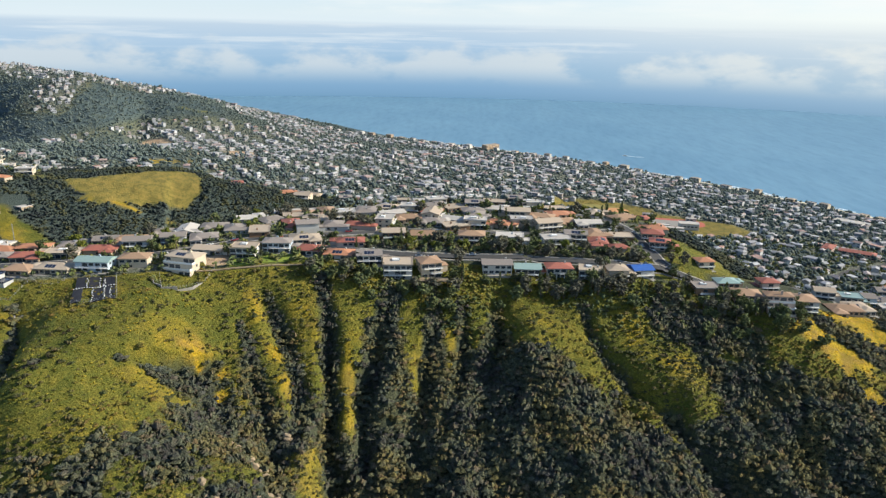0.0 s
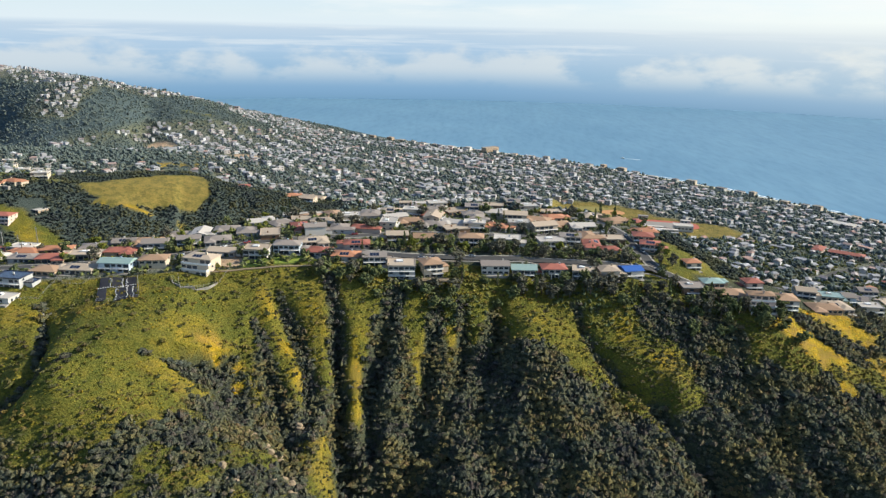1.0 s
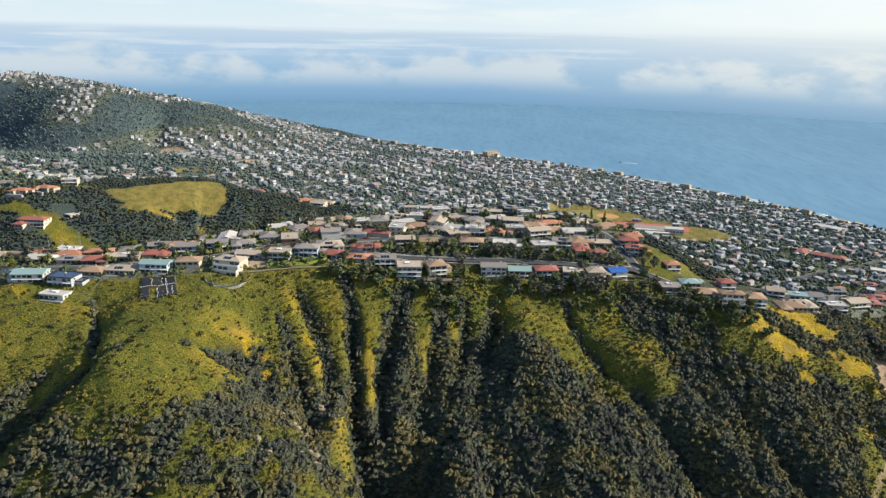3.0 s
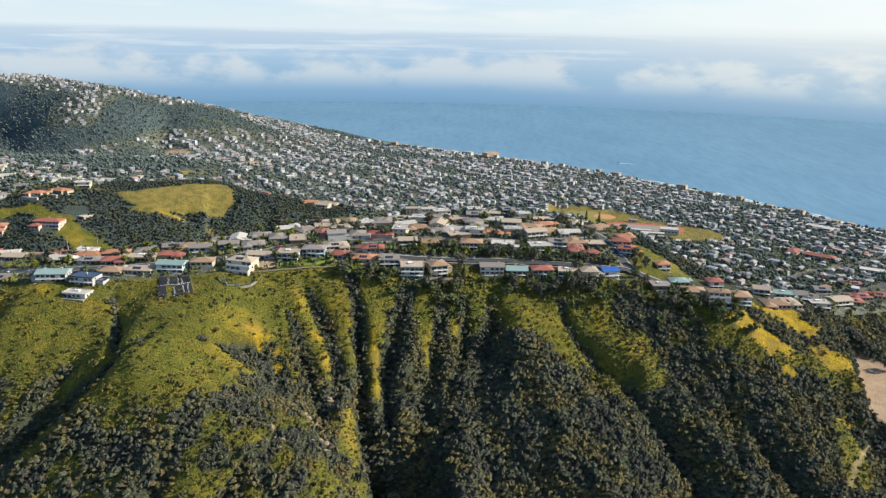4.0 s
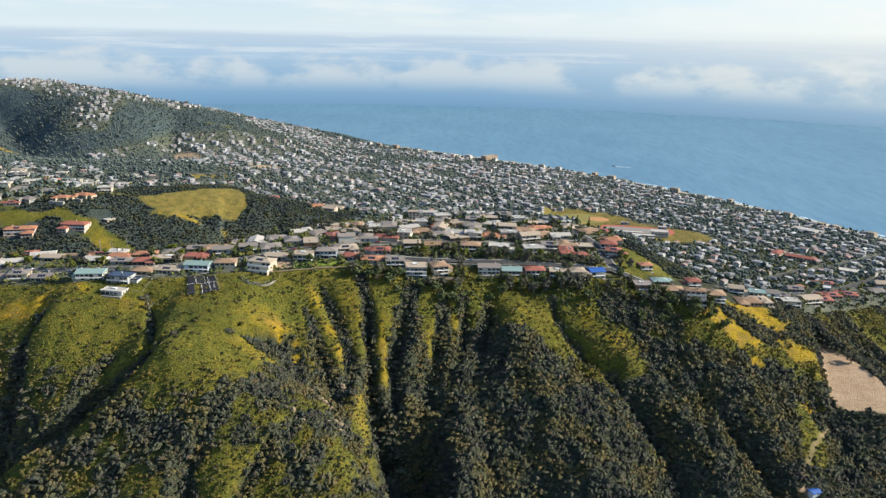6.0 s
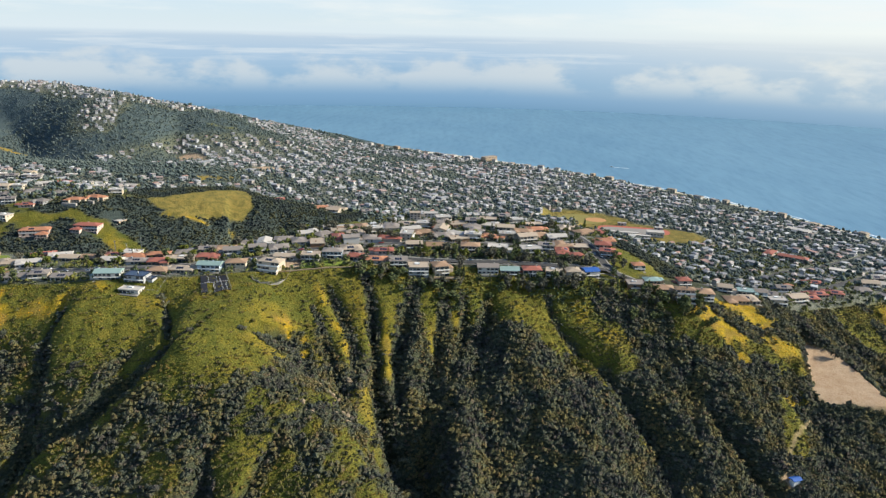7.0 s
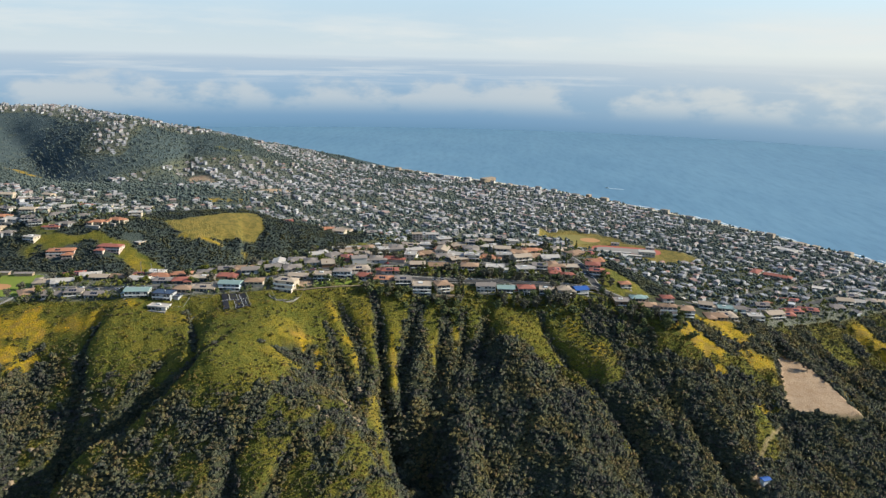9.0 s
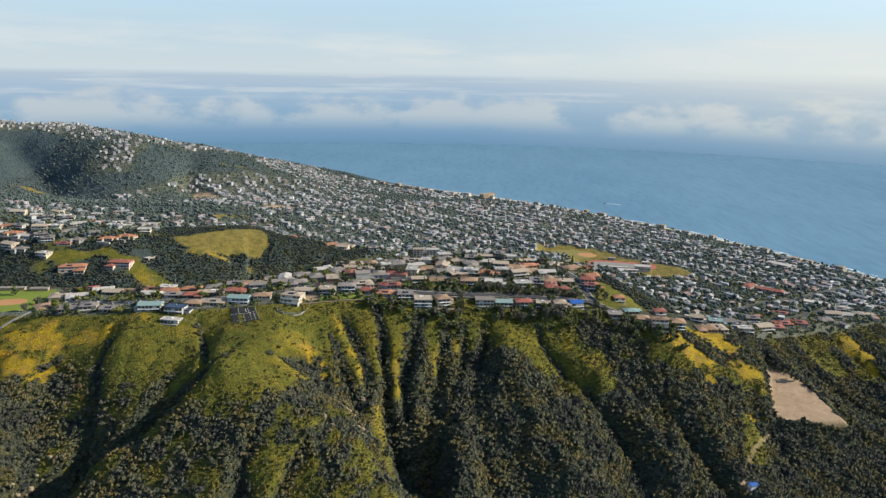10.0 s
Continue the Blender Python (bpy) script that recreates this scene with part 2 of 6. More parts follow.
def value_noise(X, Y, size, seed):
    x, y = X / size, Y / size
    i, j = np.floor(x).astype(np.int64), np.floor(y).astype(np.int64)
    u, v = x - i, y - j
    u, v = u * u * (3 - 2 * u), v * v * (3 - 2 * v)
    a, b = hashed(i, j, seed), hashed(i + 1, j, seed)
    c, d = hashed(i, j + 1, seed), hashed(i + 1, j + 1, seed)
    return (a + (b - a) * u) * (1 - v) + (c + (d - c) * u) * v


def fbm(X, Y, size, seed, octaves=4):
    total, gain = 0, 0.5
    for o in range(octaves):
        total = total + gain * value_noise(X, Y, size / 2 ** o, seed + o)
        gain *= 0.5
    return total / (1 - 0.5 ** octaves)


# shore, from the near beach to the far headland
SHORE = [(2600, -1500), (1250, 420), (834, 1082), (737, 1245), (568, 1477), (329, 1721), (132, 1859), (-168, 2064), (-372, 2196),
         (-627, 2464), (-822, 2790), (-1500, 3600), (-2600, 4700)]

# crests: x, y, height, half width of the crown
CREST_HOMES = [(-1100, 250, 150, 60), (-640, 330, 152, 50), (-390, 394, 155, 48), (-262, 384, 161, 40), (-190, 392, 165, 42),
               (-110, 428, 168, 58), (-30, 462, 166, 66), (50, 490, 163, 88), (115, 480, 160, 64)]
CREST_RIGHT = [(120, 440, 158, 50), (192, 410, 145, 30), (250, 424, 135, 24), (310, 464, 116, 18), (370, 512, 107, 26), (480, 575, 98, 30), (640, 640, 78, 50)]
CREST_MEADOW = [(-1500, 560, 185, 60), (-900, 600, 176, 60), (-600, 690, 166, 60), (-430, 665, 160, 26), (-345, 700, 151, 30), (-282, 742, 146, 32), (-240, 742, 136, 26),
                (-150, 768, 116, 30), (-60, 850, 92, 40)]
CREST_FAR = [(-2200, 1750, 230, 60), (-1500, 1760, 200, 40), (-1095, 1790, 200, 40), (-825, 1630, 184, 40), (-722, 1700, 158, 60), (-664, 1900, 112, 60),
             (-600, 2150, 55, 50)]
CREST_SPUR = [(-812, 1590, 178, 40), (-800, 1460, 150, 40), (-770, 1360, 112, 30), (-690, 1260, 88, 40)]
CREST_LEFT = [(-1900, 1250, 190, 40), (-1250, 1330, 150, 30), (-980, 1260, 95, 20), (-840, 1160, 70, 20)]
CREST_BACK = [(-1500, 900, 150, 50), (-700, 930, 128, 60), (-480, 1000, 118, 60), (-330, 1180, 92, 70), (-200, 1330, 60, 80)]
SPUR_A = [(-340, 360, 156, 16), (-340, 300, 140, 12), (-335, 240, 114, 8), (-325, 130, 66, 6)]
SPUR_B = [(-246, 342, 162, 24), (-240, 295, 150, 23), (-234, 254, 130, 14), (-235, 160, 74, 6)]
SPUR_C = [(-160, 340, 164, 24), (-160, 287, 156, 20), (-125, 257, 139, 20), (-82, 240, 124, 14), (-45, 205, 96, 8), (-20, 160, 60, 6)]
SPUR_D = [(-76, 385, 158, 10), (-70, 362, 153, 4), (-63, 346, 142, 3), (-56, 322, 130, 3), (-54, 280, 116, 3), (-50, 240, 96, 3)]
SPUR_E = [(-46, 382, 155, 6), (-44, 360, 149, 3), (-41, 335, 136, 3), (-38, 305, 119, 3), (-34, 270, 96, 3)]
SPUR_F = [(-6, 385, 152, 5), (-9, 350, 141, 3), (-4, 322, 124, 3), (0, 295, 104, 3)]
SPUR_G = [(48, 385, 150, 9), (58, 356, 146, 10), (72, 322, 129, 13), (95, 272, 103, 17), (120, 215, 72, 18)]
SPUR_H = [(112, 400, 150, 8), (109, 364, 141, 5), (126, 342, 129, 5), (148, 315, 113, 5), (178, 270, 82, 5), (205, 215, 48, 4)]
SPUR_M = [(-104, 372, 161, 8), (-94, 350, 152, 3), (-80, 330, 139, 3), (-68, 310, 129, 3)]
SPUR_T = [(24, 345, 134, 3), (18, 315, 120, 4), (14, 280, 106, 5), (15, 240, 90, 6), (20, 195, 68, 6)]
SPUR_U = [(-200, 348, 162, 22), (-196, 312, 153, 16), (-190, 292, 146, 10)]
SPUR_N = [(10, 385, 151, 3), (10, 354, 141, 2), (12, 338, 129, 2), (14, 315, 112, 2)]
SPUR_O = [(24, 385, 151, 3), (24, 350, 137, 2), (25, 325, 120, 3)]
SPUR_I = [(204, 372, 140, 10), (222, 345, 124, 8), (245, 300, 88, 8), (232, 235, 68, 8), (240, 180, 44, 6)]
SPUR_J = [(300, 405, 104, 10), (335, 365, 90, 14), (372, 325, 74, 10), (440, 260, 46, 10)]
SPUR_K = [(378, 492, 104, 8), (418, 446, 88, 6), (462, 392, 64, 6), (540, 300, 40, 8)]
SPUR_L = [(452, 548, 98, 8), (490, 500, 88, 7), (530, 440, 66, 7), (590, 360, 42, 8)]
SPUR_P = [(-430, 655, 158, 14), (-418, 606, 134, 14), (-360, 600, 124, 8), (-315, 560, 106, 6)]
SPUR_Q = [(-345, 685, 148, 14), (-300, 640, 124, 8), (-255, 600, 100, 6)]
SPUR_R = [(-112, 540, 158, 14), (-90, 592, 151, 7), (-62, 606, 138, 6), (-30, 645, 112, 8)]
SPUR_S = [(128, 510, 162, 24), (174, 540, 151, 10), (214, 558, 122, 8), (245, 600, 92, 8)]

# ravines: x, y, depth, half width
RAVINES = [
    [(-171, 279, 5, 4), (-184, 267, 9, 5), (-206, 253, 14, 8), (-246, 224, 21, 12), (-270, 205, 25, 16), (-300, 165, 26, 20)],
    [(-211, 338, 3, 2.4), (-197, 310, 6, 2.8), (-187, 284, 7, 3.2), (-184, 267, 7, 4)],
    [(-280, 336, 2.5, 2.6), (-277, 292, 5, 3), (-266, 254, 10, 5), (-262, 222, 15, 9)],
    [(-90, 366, 2, 3), (-81, 350, 5, 3.5), (-71, 334, 7, 4), (-62, 316, 8, 5), (-58, 290, 7, 6)],
    [(-96, 342, 2, 3), (-87, 324, 5, 4), (-77, 303, 7, 5), (-68, 280, 7, 6), (-60, 255, 5, 7)],
    [(-60, 373, 4, 2.5), (-53, 349, 9, 3.5), (-47, 321, 13, 4.5), (-43, 298, 16, 5), (-38, 272, 18, 6), (-29, 245, 20, 9), (-20, 205, 20, 12)],
    [(-20, 372, 4, 4), (-25, 344, 10, 5), (-29, 319, 14, 5), (-29, 300, 15, 6), (-25, 275, 17, 9), (-20, 245, 18, 12)],
    [(1, 370, 4, 3), (1, 344, 9, 4), (1, 328, 10, 5), (-5, 300, 10, 7)],
    [(16, 370, 3, 2.5), (17, 354, 8, 3), (19, 340, 9, 4), (12, 312, 7, 6)],
    [(37, 376, 4, 3), (34, 345, 11, 6), (26, 318, 10, 8), (10, 285, 8, 10)],
    [(83, 377, 3, 2.5), (86, 358, 8, 3), (90, 349, 10, 3.5), (101, 339, 11, 4), (118, 320, 12, 5), (137, 289, 13, 6.5), (159, 246, 14, 9)],
    [(-14, 312, 3, 6), (-12, 290, 12, 8), (-11, 262, 20, 9), (-12, 235, 20, 10), (-14, 200, 16, 12)],
    [(-126, 242, 2, 4), (-133, 222, 7, 5), (-139, 200, 12, 7), (-138, 170, 14, 9)],
    [(175, 360, 3, 4), (178, 320, 7, 6), (205, 270, 10, 8), (230, 225, 10, 10)],
    [(345, 440, 4, 5), (380, 410, 8, 8), (415, 370, 12, 10), (460, 310, 16, 14)],
    [(425, 500, 6, 7), (450, 455, 14, 10), (490, 400, 18, 13), (540, 340, 18, 16)],
    [(-280, 660, 5, 8), (-252, 640, 10, 10), (-215, 600, 10, 12)],
    [(-200, 690, 4, 8), (-170, 650, 8, 12), (-140, 610, 8, 14)],
    [(-1150, 1640, 14, 34), (-960, 1450, 46, 70), (-870, 1320, 36, 70), (-700, 1180, 12, 60)],
    [(-650, 1570, 12, 24), (-610, 1430, 24, 34), (-540, 1280, 12, 30)],
]
# made level ground: x, y, height, half width, half depth, turn
PADS = [(-420, 400, 155.5, 46, 40, 10), (240, 1045, 44.0, 62, 42, -18), (318, 960, 44.0, 82, 44, -18)]


def inside_edges(X, Y, edges):
    """How far inside a convex outline in plan: over 0 within."""
    out = np.full(X.shape, 1e9)
    for (ax, ay), (bx, by) in zip(edges, edges[1:] + edges[:1]):
        k = math.hypot(bx - ax, by - ay)
        out = np.minimum(out, ((bx - ax) * (Y - ay) - (by - ay) * (X - ax)) / k)
    return out


BENCH = [(314, 411), (286, 330), (288, 313), (343, 309), (337, 386)]
MEADOW = [(-266, 764), (-356, 668), (-314, 640), (-250, 684), (-242, 714)]


def land(X, Y):
    X, Y = np.asarray(X, float), np.asarray(Y, float)
    wob = 16 * (fbm(X, Y, 80, 3, 4) - 0.5)
    fine = step(430, 380, Y)
    wob = wob + fine * 7 * (fbm(X, Y, 24, 113, 2) - 0.5)
    Xw, Yw = X + wob, Y + 16 * (fbm(X, Y, 80, 9, 4) - 0.5)
    shore, _ = along(X, Y, SHORE)
    edge = np.interp(Y, [p[1] for p in SHORE], [p[0] for p in SHORE])
    inland = np.where(X < edge, shore, -shore)
    z = np.where(inland > 0, 0.5 + 3.5 * step(4, 26, inland) + 0.098 * soften(inland - 30, 20), inland * 0.05)
    z = 118 - soften(118 - z, 40)
    front = step(380, 210, Y)
    z = z * (1 - front) + (30 + 0.06 * np.abs(X)) * front
    gorge, (gd, gw) = along(X, Y, [(-1200, 440, 60, 60), (-560, 505, 50, 40), (-300, 555, 36, 36), (-170, 590, 24, 36), (-60, 690, 14, 40), (40, 800, 6, 40)])
    z = z - gd * np.exp(-(gorge / gw) ** 2)
    for crest, slope, k in ((CREST_HOMES, 0.60, 16), (CREST_RIGHT, 0.52, 12), (CREST_MEADOW, 0.46, 16), (CREST_FAR, 0.30, 40), (CREST_SPUR, 0.42, 30),
                            (CREST_LEFT, 0.34, 40), (CREST_BACK, 0.16, 30),
                            (SPUR_A, 0.62, 8), (SPUR_B, 0.62, 8), (SPUR_C, 0.62, 8), (SPUR_D, 0.85, 5), (SPUR_E, 0.95, 4), (SPUR_F, 0.95, 4), (SPUR_G, 0.70, 6),
                            (SPUR_H, 0.66, 7), (SPUR_M, 0.9, 4), (SPUR_U, 0.6, 8), (SPUR_T, 0.95, 4), (SPUR_N, 1.0, 3), (SPUR_O, 1.0, 3), (SPUR_I, 0.62, 8), (SPUR_J, 0.52, 8), (SPUR_K, 0.52, 9), (SPUR_L, 0.5, 10), (SPUR_P, 0.5, 10), (SPUR_Q, 0.5, 10),
                            (SPUR_R, 0.5, 9), (SPUR_S, 0.55, 9)):
        d, (h, w) = along(Xw, Yw, crest)
        z = smooth_max(z, h - slope * soften(d - w, k), k * 0.6)
    patchy = fbm(X, Y, 19, 127, 2)
    for line in RAVINES:
        d, (deep, w) = along(X + 0.7 * wob, Y, line)
        z = z - deep * (1 + fine * 1.1 * (patchy - 0.5)) * np.exp(-(d / (w * (1 + fine * 0.9 * (patchy - 0.5)))) ** 1.5)
    # rills down the steep face, and uneven ground
    crown, (ch, cw) = along(X, Y, CREST_HOMES)
    face = step(365, 330, Y) * step(150, 230, Y) + 0.6 * step(500, 540, Y) * step(720, 660, Y) * step(-60, -120, X)
    rill = np.abs(fbm(X + 0.35 * (Y - 300), Y * 0.3, 30, 61, 3) - 0.5) + 0.6 * np.abs(fbm(X - 0.2 * (Y - 300), Y * 0.35, 16, 67, 2) - 0.5)
    z = z - face * (5 + 13 * step(-110, -60, X)) * np.clip(0.26 - rill, 0, 1)
    flat = step(1.1, 0.8, crown / cw)
    z = z + step(8, 50, inland) * ((fbm(X, Y, 46, 21, 4) - 0.5) * (6 - 4.5 * flat) + (fbm(X, Y, 300, 31, 2) - 0.5) * 8 * step(600, 800, Y))
    for x, y, h, a, b, turn in PADS:
        c, s = math.cos(math.radians(turn)), math.sin(math.radians(turn))
        u, v = (X - x) * c + (Y - y) * s, -(X - x) * s + (Y - y) * c
        m = step(1.25, 0.95, np.maximum(np.abs(u) / a, np.abs(v) / b))
        z = z * (1 - m) + h * m
    m = step(-9, 3, inside_edges(X, Y, BENCH))
    z = z * (1 - m) + (94 + 0.06 * (Y - 350)) * m
    # the hills go on behind the viewer, below the flight
    z = np.where(Y < 120, np.maximum(z, 30 + 40 * step(120, -700, Y)), z)
    return z


def surface(X, Y):
    """The height of the built sheet of land, between its grid lines."""
    X, Y = np.asarray(X, float), np.asarray(Y, float)
    i = np.clip(np.searchsorted(gx, X) - 1, 0, len(gx) - 2)
    j = np.clip(np.searchsorted(gy, Y) - 1, 0, len(gy) - 2)
    u = np.clip((X - gx[i]) / (gx[i + 1] - gx[i]), 0, 1)
    v = np.clip((Y - gy[j]) / (gy[j + 1] - gy[j]), 0, 1)
    return (GZ[j, i] * (1 - u) + GZ[j, i + 1] * u) * (1 - v) + (GZ[j + 1, i] * (1 - u) + GZ[j + 1, i + 1] * u) * v


def ground_at(x, y):
    return float(surface(x, y))
# ---- end of land form ----

# ---- helpers for things ----
def mesh_object(name, verts, faces, mat, parent=None, smooth=False):
    me = bpy.data.meshes.new(name)
    verts, faces = np.asarray(verts, np.float32), np.asarray(faces, np.int32)
    k = faces.shape[1]
    me.vertices.add(len(verts))
    me.vertices.foreach_set("co", verts.ravel())
    me.loops.add(faces.size)
    me.loops.foreach_set("vertex_index", faces.ravel())
    me.polygons.add(len(faces))
    me.polygons.foreach_set("loop_start", np.arange(0, faces.size, k, dtype=np.int32))
    me.polygons.foreach_set("loop_total", np.full(len(faces), k, np.int32))
    me.polygons.foreach_set("use_smooth", np.full(len(faces), smooth))
    me.update()
    me.materials.append(mat)
    ob = new(name, me)
    ob.parent = parent
    return ob


def part(name, bm, mat, parent=None, label=""):
    me = bpy.data.meshes.new(name)
    bm.to_mesh(me)
    bm.free()
    me.materials.append(mat)
    ob = new(name, me)
    ob.parent = parent
    return tagged(ob, label)


def box(bm, x0, x1, y0, y1, z0, z1):
    v = [bm.verts.new(p) for p in ((x0, y0, z0), (x1, y0, z0), (x1, y1, z0), (x0, y1, z0), (x0, y0, z1), (x1, y0, z1), (x1, y1, z1), (x0, y1, z1))]
    for f in ((3, 2, 1, 0), (4, 5, 6, 7), (0, 1, 5, 4), (1, 2, 6, 5), (2, 3, 7, 6), (3, 0, 4, 7)):
        bm.faces.new([v[i] for i in f])


def within(X, Y, x, y, a, b, turn=0.0):
    """0 at the middle of an oval, 1 on its rim."""
    c, s = math.cos(radians(turn)), math.sin(radians(turn))
    u, v = (X - x) * c + (Y - y) * s, -(X - x) * s + (Y - y) * c
    return np.hypot(u / a, v / b)


# ---- plant cover of the land ----
# blossom: x, y, half length, half width, turn, strength
BLOOM = [(222, 360, 28, 14, -38, .85), (255, 392, 25, 13, -35, .85), (272, 366, 34, 11, -35, .6), (436, 488, 9, 36, 0, .65), (229, 335, 9, 5, 0, .8), (263, 313, 9, 6, 0, .6), (352, 350, 7, 52, 6, .9),
         (455, 470, 46, 9, -70, .8), (420, 520, 14, 8, 0, .5), (-345, 310, 42, 26, 0, .9), (-300, 322, 40, 12, 10, .6), (-205, 322, 40, 8, 0, .35),
         (-112, 313, 20, 7, -38, .95), (-92, 349, 4, 14, 32, .4), (-80, 331, 4, 12, 36, .6), (-67, 312, 8, 4, -30, .5), (-64, 348, 4, 14, 20, .4), (-40, 325, 4, 22, 8, .5), (-5, 335, 4, 20, 0, .2), (62, 360, 12, 6, 0, .25),
         (110, 358, 6, 14, 20, .45), (130, 338, 14, 7, -40, .55), (66, 358, 8, 14, 20, .3), (12, 345, 3, 10, 0, .35), (-292, 648, 34, 4, 8, .9), (-62, 598, 34, 5, -30, 1.0), (-392, 1004, 30, 20, 30, 1.0), (-448, 1036, 22, 8, 0, .7), (-930, 1335, 44, 14, -10, 1.0),
         (-118, 560, 26, 8, -60, .5), (205, 560, 30, 12, -50, .4), (-355, 575, 26, 8, -40, .4)]
# bare earth: x, y, half length, half width, turn
EARTH = [(-352, 1140, 60, 13, 50), (-480, 1290, 130, 9, -50), (-552, 1372, 34, 16, -30), (-335, 1165, 34, 22, 30), (-123, 385, 8.5, 7.5, 0), (234, 243, 6, 4, 0)]
TRAIL = [(296, 330), (268, 296), (250, 276), (236, 256), (232, 240)]


# where grass runs down the spurs, and where brush fills the gullies: line, half width, strength
GREEN_LINES = [([(-455, 594), (-420, 610), (-371, 588), (-330, 572)], 11, 0.9), ([(-590, 1580), (-540, 1590)], 30, 0.5), (SPUR_R, 14, 1.0), (SPUR_S, 26, 1.5), (SPUR_L, 12, 1.3), ([(318, 474), (330, 452)], 14, 1.4), ([(383, 494), (384, 462), (394, 438)], 16, 1.6), ([(432, 516), (440, 486), (430, 432)], 12, 1.5), ([(148, 480), (160, 460), (176, 440)], 15, 0.75), (SPUR_D[:4], 6, 0.9), (SPUR_M, 7, 0.9),
               (SPUR_E[:4], 5, 1.1), (SPUR_F[:3], 6, 1.3), (SPUR_N[:3], 3.5, 1.1), (SPUR_O[:2], 4, 0.9), ([(52, 376), (62, 364), (76, 352), (92, 340), (108, 327)], 20, 1.9),
               ([(108, 327), (124, 304), (142, 262)], 7, 0.9), ([(108, 372), (110, 360), (126, 342), (142, 322)], 12, 1.5), ([(138, 352), (160, 350), (176, 346)], 7, 1.0), ([(192, 356), (212, 346), (240, 348), (280, 352)], 16, 1.6), ([(262, 326), (244, 286), (252, 266)], 12, 0.9), ([(284, 312), (258, 290), (236, 256)], 9, 0.9)]
SCRUB_LINES = [(line, w, 0.9) for line, w in (([(-90, 366), (-71, 334), (-58, 300)], 5), ([(-96, 342), (-77, 303), (-66, 280)], 6), ([(-60, 373), (-47, 321), (-43, 298), (-29, 245)], 5), ([(-20, 372), (-29, 319), (-25, 275)], 6),
               ([(1, 370), (1, 328), (-5, 300)], 4), ([(16, 370), (19, 340)], 4), ([(37, 376), (34, 345)], 6), ([(86, 374), (90, 349), (118, 320)], 4), ([(-211, 336), (-197, 310), (-187, 284)], 2.2),
               ([(-171, 279), (-184, 267), (-206, 253), (-246, 224), (-270, 205)], 6), ([(-276, 336), (-274, 290), (-262, 250)], 4), ([(-126, 242), (-139, 200), (-138, 170)], 7), ([(130, 372), (160, 366), (190, 358)], 12))]


def cover(X, Y):
    """Shares of blossom, bare earth and scrub, and of built-up land and sand."""
    z = surface(X, Y)
    e = 3.0
    fx, fy = (surface(X + e, Y) - z) / e, (surface(X, Y + e) - z) / e
    lap = surface(X + 9, Y) + surface(X - 9, Y) + surface(X, Y + 9) + surface(X, Y - 9) - 4 * z
    n1, n2, n3 = fbm(X, Y, 60, 41, 4), fbm(X, Y, 18, 51, 3), fbm(X, Y, 7, 81, 2)
    bloom = np.zeros(X.shape)
    for x, y, a, b, turn, k in BLOOM:
        bloom = np.maximum(bloom, k * step(1.25, 0.4, within(X, Y, x, y, a, b, turn) + 1.7 * (n2 - 0.5) + 1.7 * (n3 - 0.5)))
    bloom = np.maximum(bloom, 0.28 * step(0.60, 0.74, n1 * 0.6 + n2 * 0.4 + 0.012 * np.clip(-lap, -6, 6)) * step(420, 360, Y))
    earth = np.zeros(X.shape)
    for x, y, a, b, turn in EARTH:
        earth = np.maximum(earth, step(1.1, 0.95, within(X, Y, x, y, a, b, turn) + 0.35 * (n2 - 0.5)))
    earth = np.maximum(earth, step(-1, 1, inside_edges(X, Y, BENCH) + 5 * (n2 - 0.5)))
    d, _ = along(X, Y, TRAIL)
    earth = np.maximum(earth, 0.45 * step(1.9, 0.9, d + 2 * (n2 - 0.5)))
    # scrub holds the ravines, the low ground and the shaded sides; grass the upper left slopes and the spurs
    slope_here = step(420, 380, Y)
    low = step(150, 122, z + 16 * (n1 - 0.5)) * slope_here
    right = step(-40, 5, X + 16 * (n2 - 0.5)) * step(372, 346, Y - 0.1 * np.maximum(X - 100, 0)) * step(470, 400, X)
    s = (0.46 - 0.16 * step(-160, -120, X) * step(-20, -50, X)) * low + 0.85 * right + 0.05 * np.clip(lap, -6, 8) + 0.9 * (n1 - 0.5) + 0.75 * (n2 - 0.5) + 0.5 * (n3 - 0.5) + 0.2 * step(0.2, -0.5, fx) + 0.2
    s = np.where(Y > 400, 0.85 + 1.3 * (n1 - 0.5) + 0.7 * (n2 - 0.5) + 0.2 * step(780, 900, Y), s)
    for line, w_, k_ in GREEN_LINES:
        d, _ = along(X, Y, line)
        s = s - k_ * np.exp(-(d / w_) ** 2)
    for line, w_, k_ in SCRUB_LINES:
        d, _ = along(X, Y, line)
        s = s + k_ * np.exp(-(d / w_) ** 2)
    s = s - 0.85 * bloom - 0.5 * step(-45, -85, X) * step(130, 146, z) * slope_here
    meadow = step(-4, 3, inside_edges(X, Y, MEADOW) + 9 * (n2 - 0.5))
    for x, y, h, a, b, turn in PADS[1:]:
        meadow = np.maximum(meadow, step(1.5, 1.2, within(X, Y, x, y, a, b, turn)))
    s = s * (1 - meadow)
    scrub = step(0.36, 0.62, s) * (1 - earth)
    shore, _ = along(X, Y, SHORE)
    edge = np.interp(Y, [p[1] for p in SHORE], [p[0] for p in SHORE])
    inland = np.where(X < edge, shore, -shore)
    sand = step(30, 20, inland + 10 * (n1 - 0.5)) * step(2120, 2000, Y)
    made = town_share(X, Y, z, inland) * (1 - 0.9 * earth * step(420, 380, Y))
    return bloom * (1 - made), earth, scrub * (1 - made), made, sand, meadow


